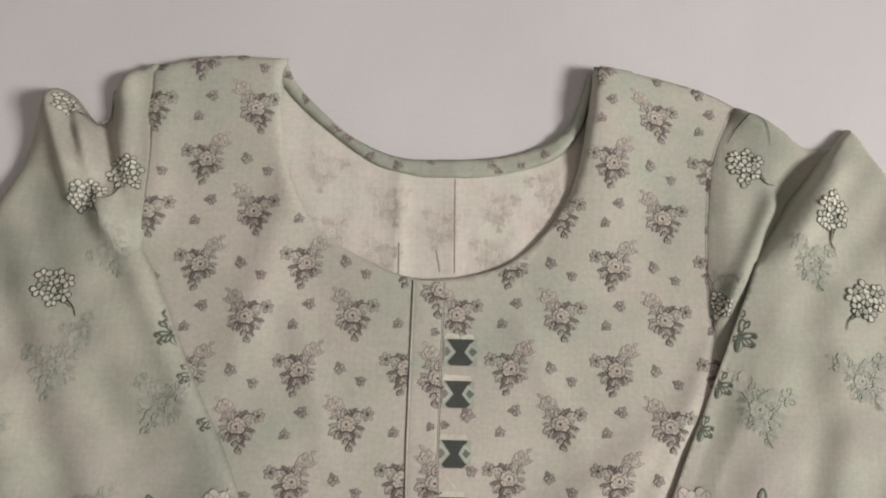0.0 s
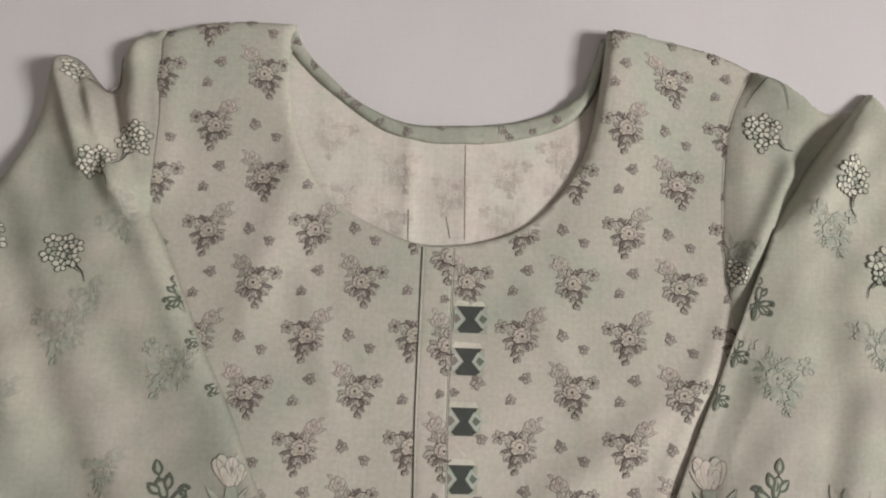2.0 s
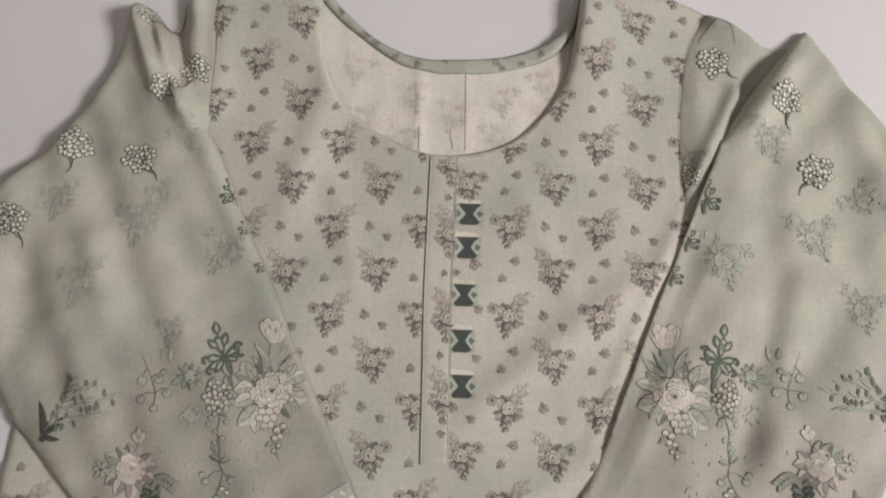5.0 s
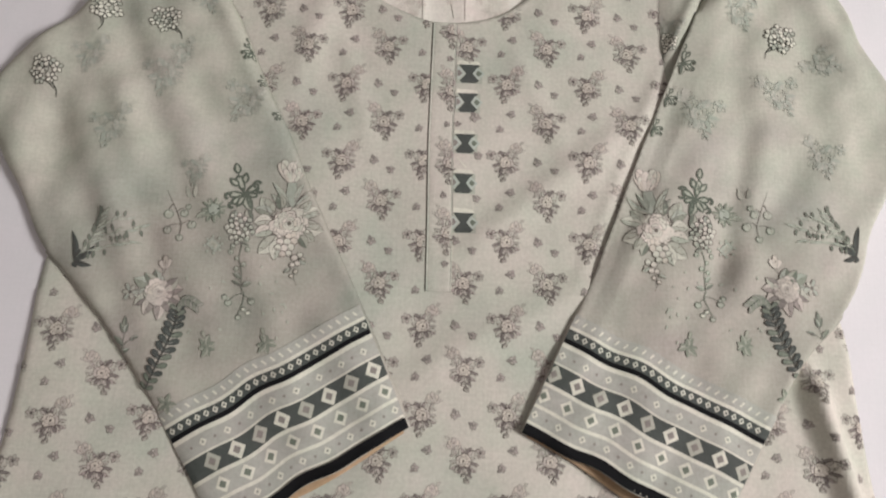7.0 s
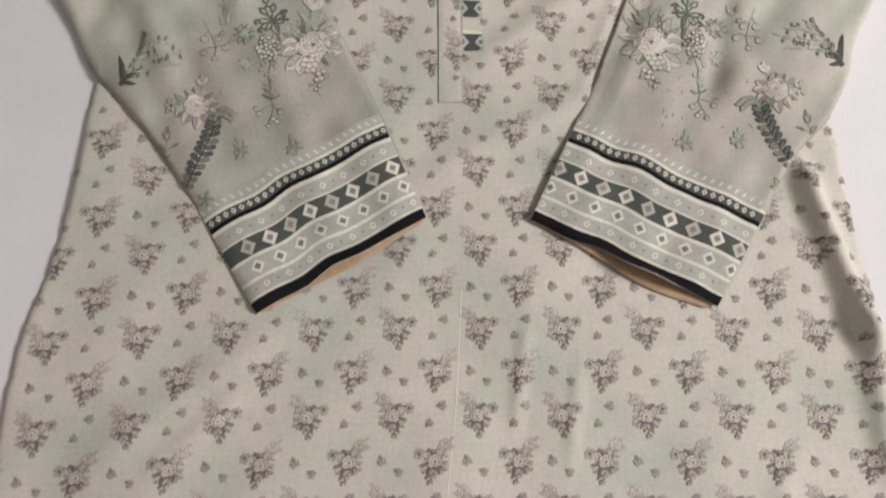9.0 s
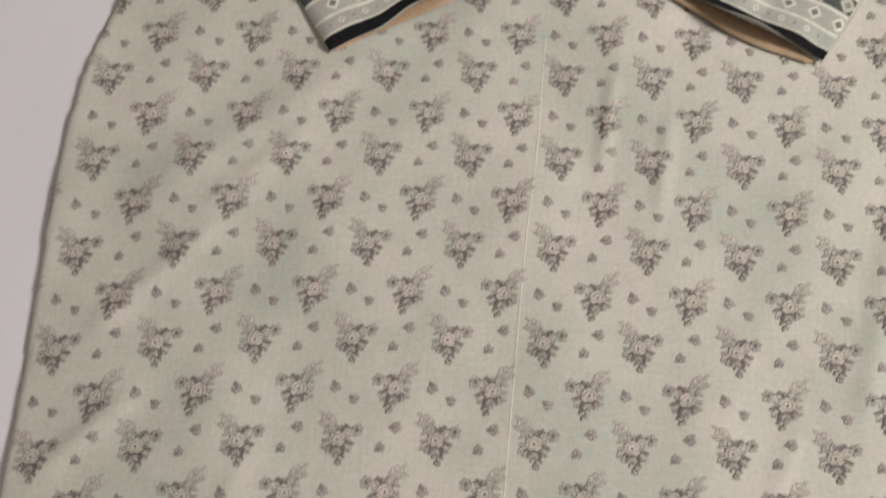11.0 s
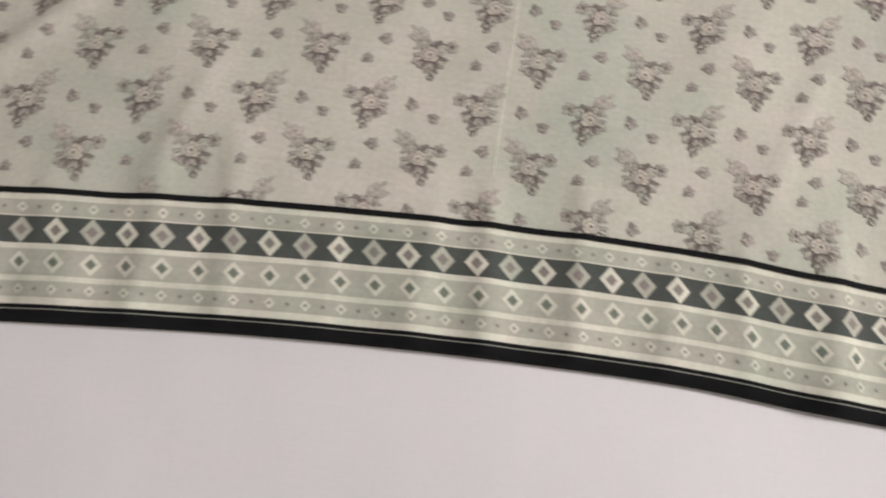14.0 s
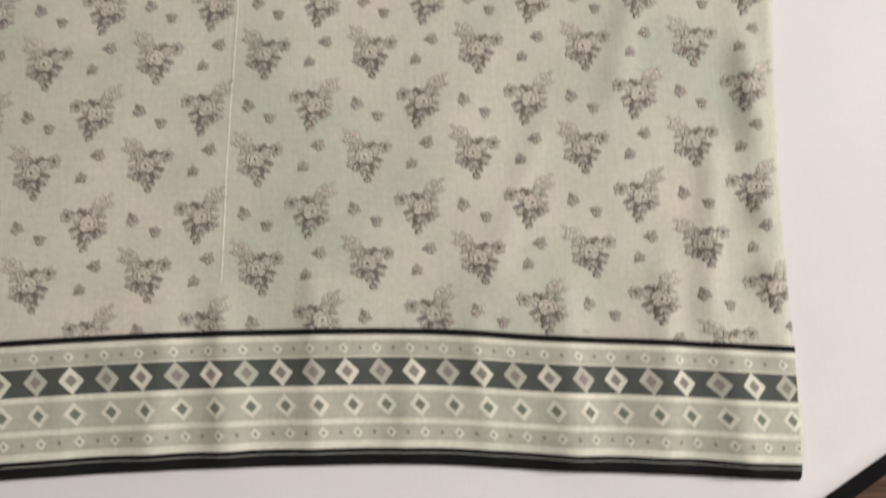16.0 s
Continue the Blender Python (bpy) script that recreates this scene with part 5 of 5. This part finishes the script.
    p.disc(288, -207, 3.2, "bark", n=7)
    p.line([(264, -207), (276, -205), (285, -207)], 1.2, "bark")
    # plume of dark rounded leaves, with a nodding tip
    c = spline([(206, -234), (211, -264), (224, -302), (242, -340), (262, -376)], 3)
    p.line(c, 2.2, "ink")
    for k in range(1, len(c)):
        a = math.degrees(math.atan2(*(c[k] - c[k - 1])[::-1]))
        q = 21 * math.sin(0.75 + 1.7 * k / len(c))
        for sgn in (1, -1):
            x, y, t = c[k][0], c[k][1], a + 180 + sgn * rnd.uniform(50, 66)
            p.oval(x, y, t, q, q * 0.60, rnd.choice(("slate", "slate", "moss")), "ink", 1.0, 9)
            p.line([(x + q * u * math.cos(radians(t)), y + q * u * math.sin(radians(t))) for u in (0.15, 0.75)], 0.8, "grey", taper=True)
    d = spline([(206, -234), (200, -226), (188, -228), (173, -240)], 3)
    p.line(d, 1.4, "moss")
    for k in range(len(d)):
        for sgn in (1, -1):
            p.oval(d[k][0], d[k][1], 215 + sgn * 50, 13, 8, "fern" if (k + sgn) % 2 else "grey", "moss", 0.8, 8)
    for k in range(5):
        p.shaded(226, -404, 72 * k + 40, 19, 10, "leaf", "fern", "moss", 0.9)
    # upright sprig
    p.line(spline([(307, -324), (302, -300), (297, -278), (296, -254)], 4), 1.4, "moss", taper=True)
    p.line(spline([(302, -300), (290, -292), (277, -286)], 3), 1.1, "moss", taper=True)
    for a, x, y, ln in ((92, 296, -266, 18), (70, 298, -278, 20), (112, 297, -278, 18), (150, 288, -292, 14), (170, 284, -288, 12), (50, 302, -298, 22), (20, 305, -310, 24), (-10, 307, -318, 22), (160, 305, -312, 18), (250, 307, -320, 18)):
        p.shaded(x, y, a, ln, ln * 0.42, "mist" if a > 100 else "fern", "moss", "dark", 0.8, 1 if ln > 18 else -1)
    # spiky dark leaf with long thin branches
    for a, ln, wd in ((84, 56, 10), (140, 42, 10), (112, 24, 9), (198, 30, 9), (255, 12, 10)):
        p.shaded(384, -146, a, ln, wd, "slate", "ink", "ink", 1.0)
    branches = ([(380, -138), (360, -114), (330, -102), (296, -98), (272, -92)], [(374, -132), (352, -124), (320, -120), (292, -116)], [(370, -122), (352, -98), (340, -76), (336, -66)], [(362, -112), (346, -90), (318, -80), (296, -78)])
    for pts in branches:
        b = spline(pts, 4)
        p.line(b, 1.2, "fern", taper=True)
        for k in range(2, len(b), 2):
            p.leaf(b[k][0], b[k][1], rnd.uniform(140, 196), rnd.uniform(16, 26), rnd.uniform(3.0, 5.0), "haze" if k % 4 else "mist", "fern", 0.6, False)
            a = rnd.choice((84, 96, 104, 262, 278))
            p.line([(b[k][0], b[k][1]), (b[k][0] + 5 * math.cos(radians(a)), b[k][1] + 5 * math.sin(radians(a)))], 0.7, "fern")
            p.leaf(b[k][0] + 5 * math.cos(radians(a)), b[k][1] + 5 * math.sin(radians(a)), a, rnd.uniform(10, 15), rnd.uniform(4.0, 5.5), "moss", "dark", 0.6, False)
    # scattered faint specks below
    for k in range(24):
        x, y = rnd.uniform(-30, 210), rnd.uniform(-310, -180)
        p.leaf(x, y, rnd.uniform(0, 360), rnd.uniform(5, 9), 4.0, "haze")
    return p


def inside_of(panel, gap=0.002):
    return lambda x, y: panel.field(x, y) > gap


BOUQUET = bouquet()
BOUQUET.lay("bouquet_print", RIGHT, spot(0.1625, -0.0670, 1.7, 0.388), sleeve_right, "pink rose bouquet with tulip, berries and plume, printed", lift=0.0005, clip=inside_of(RIGHT))
BOUQUET.lay("bouquet_print", LEFT, spot(-0.0930, -0.0720, 6.0, 0.388, -1), sleeve_left, "pink rose bouquet with tulip, berries and plume, printed", lift=0.0005, clip=inside_of(LEFT))

for x, y, turn, size, panel, host in (
        (0.2490, 0.0985, 6, 1.0, RIGHT, sleeve_right), (0.2670, 0.0480, -38, 1.0, RIGHT, sleeve_right), (0.2030, 0.1270, 60, 0.95, CAP, cap),
        (0.1800, 0.0420, 0, 0.7, CAP, cap), (-0.1925, 0.0400, 40, 0.95, LEFT, sleeve_left), (-0.2385, 0.0475, -6, 0.95, LEFT, sleeve_left),
        (-0.2735, -0.0060, 25, 0.95, LEFT, sleeve_left), (-0.1635, 0.1065, -25, 0.85, LEFT, sleeve_left), (-0.1800, 0.0915, 35, 0.80, LEFT, sleeve_left),
        (-0.1960, 0.1470, 50, 0.7, LEFT, sleeve_left)):
    bunch(int(abs(x) * 999)).lay("floret_head", panel, spot(x, y, turn, size, 1 if x > 0 else -1), host, "bunch of pale florets outlined in dark ink", lift=0.0006, clip=inside_of(panel, 0.001))
for x, y, s, panel, host, flip in ((0.1925, 0.0250, 9, RIGHT, sleeve_right, 1), (0.1800, -0.0030, 7.5, RIGHT, sleeve_right, 1), (0.1690, -0.0275, 7, RIGHT, sleeve_right, 1),
                                   (-0.1285, 0.0170, 7.5, LEFT, sleeve_left, -1), (-0.1165, -0.0050, 6, LEFT, sleeve_left, -1), (-0.1030, -0.0290, 7, LEFT, sleeve_left, -1)):
    q = Print()
    ornament_leaf(q, 0, 0, s)
    q.lay("leaf_ornament", panel, spot(x, y, 8, 1.0, flip), host, "small dark green scrolled leaf figure", lift=0.0006, clip=inside_of(panel, 0.0008))

stem = Print()
stem.line(spline([(200, 156), (205, 161), (211, 159), (216, 150), (218, 142)], 5), 0.7, "ink", taper=True)
stem.line(spline([(200, 156), (196, 150), (192, 143)], 5), 0.8, "ink", taper=True)
stem.lay("ink_stem", CAP, [[0.001, 0, 0], [0, 0.001, 0]], cap, "fine ink stem looping over the sleeve head", lift=0.0006)

# Faint ghost flowers in the dyed ground of the sleeves.
veil = Print()
for ink, p, f, layer in SPRAY.shapes:
    if ink in ("wash", "rose", "umber", "stroke", "mauve"):
        veil.shapes.append(("veil" if ink in ("wash", "rose", "mauve") else "mist", p, f, layer))
for x, y, turn, size, panel, host in (
        (0.238, 0.070, 10, 1.0, RIGHT, sleeve_right), (0.2045, -0.0150, 0, 1.2, RIGHT, sleeve_right), (0.2650, 0.0030, 20, 1.1, RIGHT, sleeve_right), (0.2950, -0.045, 0, 1.0, RIGHT, sleeve_right),
        (0.300, 0.030, 60, 0.9, RIGHT, sleeve_right), (0.185, 0.055, 0, 0.7, CAP, cap), (-0.190, -0.002, 0, 1.1, LEFT, sleeve_left), (-0.130, -0.020, -20, 1.1, LEFT, sleeve_left), (-0.178, 0.016, 10, 0.6, LEFT, sleeve_left),
        (-0.222, -0.046, 0, 1.0, LEFT, sleeve_left), (-0.165, 0.060, 30, 0.8, LEFT, sleeve_left), (-0.245, 0.010, 0, 0.9, LEFT, sleeve_left), (-0.160, -0.075, 0, 0.7, LEFT, sleeve_left)):
    spray_veil = veil.lay("ghost_spray", panel, spot(x, y, turn, size, 1 if x > 0 else -1), host, "faint grey flower spray in the dyed ground", clip=inside_of(panel, 0.002), lift=0.00035, step=0.000006)
    tagged(spray_veil, kind="stuff")

# ---- seams and creases ----
strip("armhole_seam", [(0.1985, 0.1660), (0.1855, 0.1385), (0.1795, 0.106), (0.1775, 0.066), (0.1785, 0.040)], 0.0004, 0.0002, INK["umber"], kurta, "dark stitched armhole seam", 0.0007, CAP)
strip("armhole_seam", [(-0.1530, 0.1700), (-0.1510, 0.117), (-0.1525, 0.080)], 0.0004, 0.0003, INK["mauve"], kurta, "stitched armhole seam", 0.0003)
# The light caught by the pressed crease is painted on as a cream strip.
strip("crease_highlight", [(0.0225, -0.300), (0.0190, -0.380), (0.0140, -0.440), (0.0090, -0.540), (0.0055, -0.625)], 0.0009, 0.00016, INK["cream"], kurta, "highlight of the pressed centre crease, painted as a pale strip")
strip("back_tuck", [(-0.0055, 0.074), (-0.0050, 0.0545)], 0.0003, 0.0003, INK["mauve"], back, "fine tuck line", 0.0002, BACK)
strip("back_tuck", [(0.0265, 0.1140), (0.0270, 0.085), (0.0275, 0.0575)], 0.0003, 0.0002, INK["shade"], back, "fine tuck line", 0.0002, BACK)
strip("back_tuck", [(0.0165, 0.070), (0.0190, 0.058)], 0.0003, 0.0002, INK["mauve"], back, "fine tuck line", 0.0002, BACK)

strip("turned_seam", [(-0.1768, 0.1585), (-0.1782, 0.1500), (-0.1796, 0.1415), (-0.1830, 0.1392)], 0.0011, 0.0010, INK["petal"], sleeve_left, "pale turned edge in the shoulder fold", 0.0004, LEFT)

# A stray speck of lint on the sheet.
lint = thing("lint_speck", "tiny grey fleck of lint on the sheet", "lint", at=(0.025, -0.795, 0.0005))
bm = bmesh.new()
bmesh.ops.create_icosphere(bm, subdivisions=1, radius=0.0008)
bmesh.ops.scale(bm, vec=(1.3, 0.9, 0.6), verts=bm.verts)
part("fibre", bm, INK["umber"], lint)
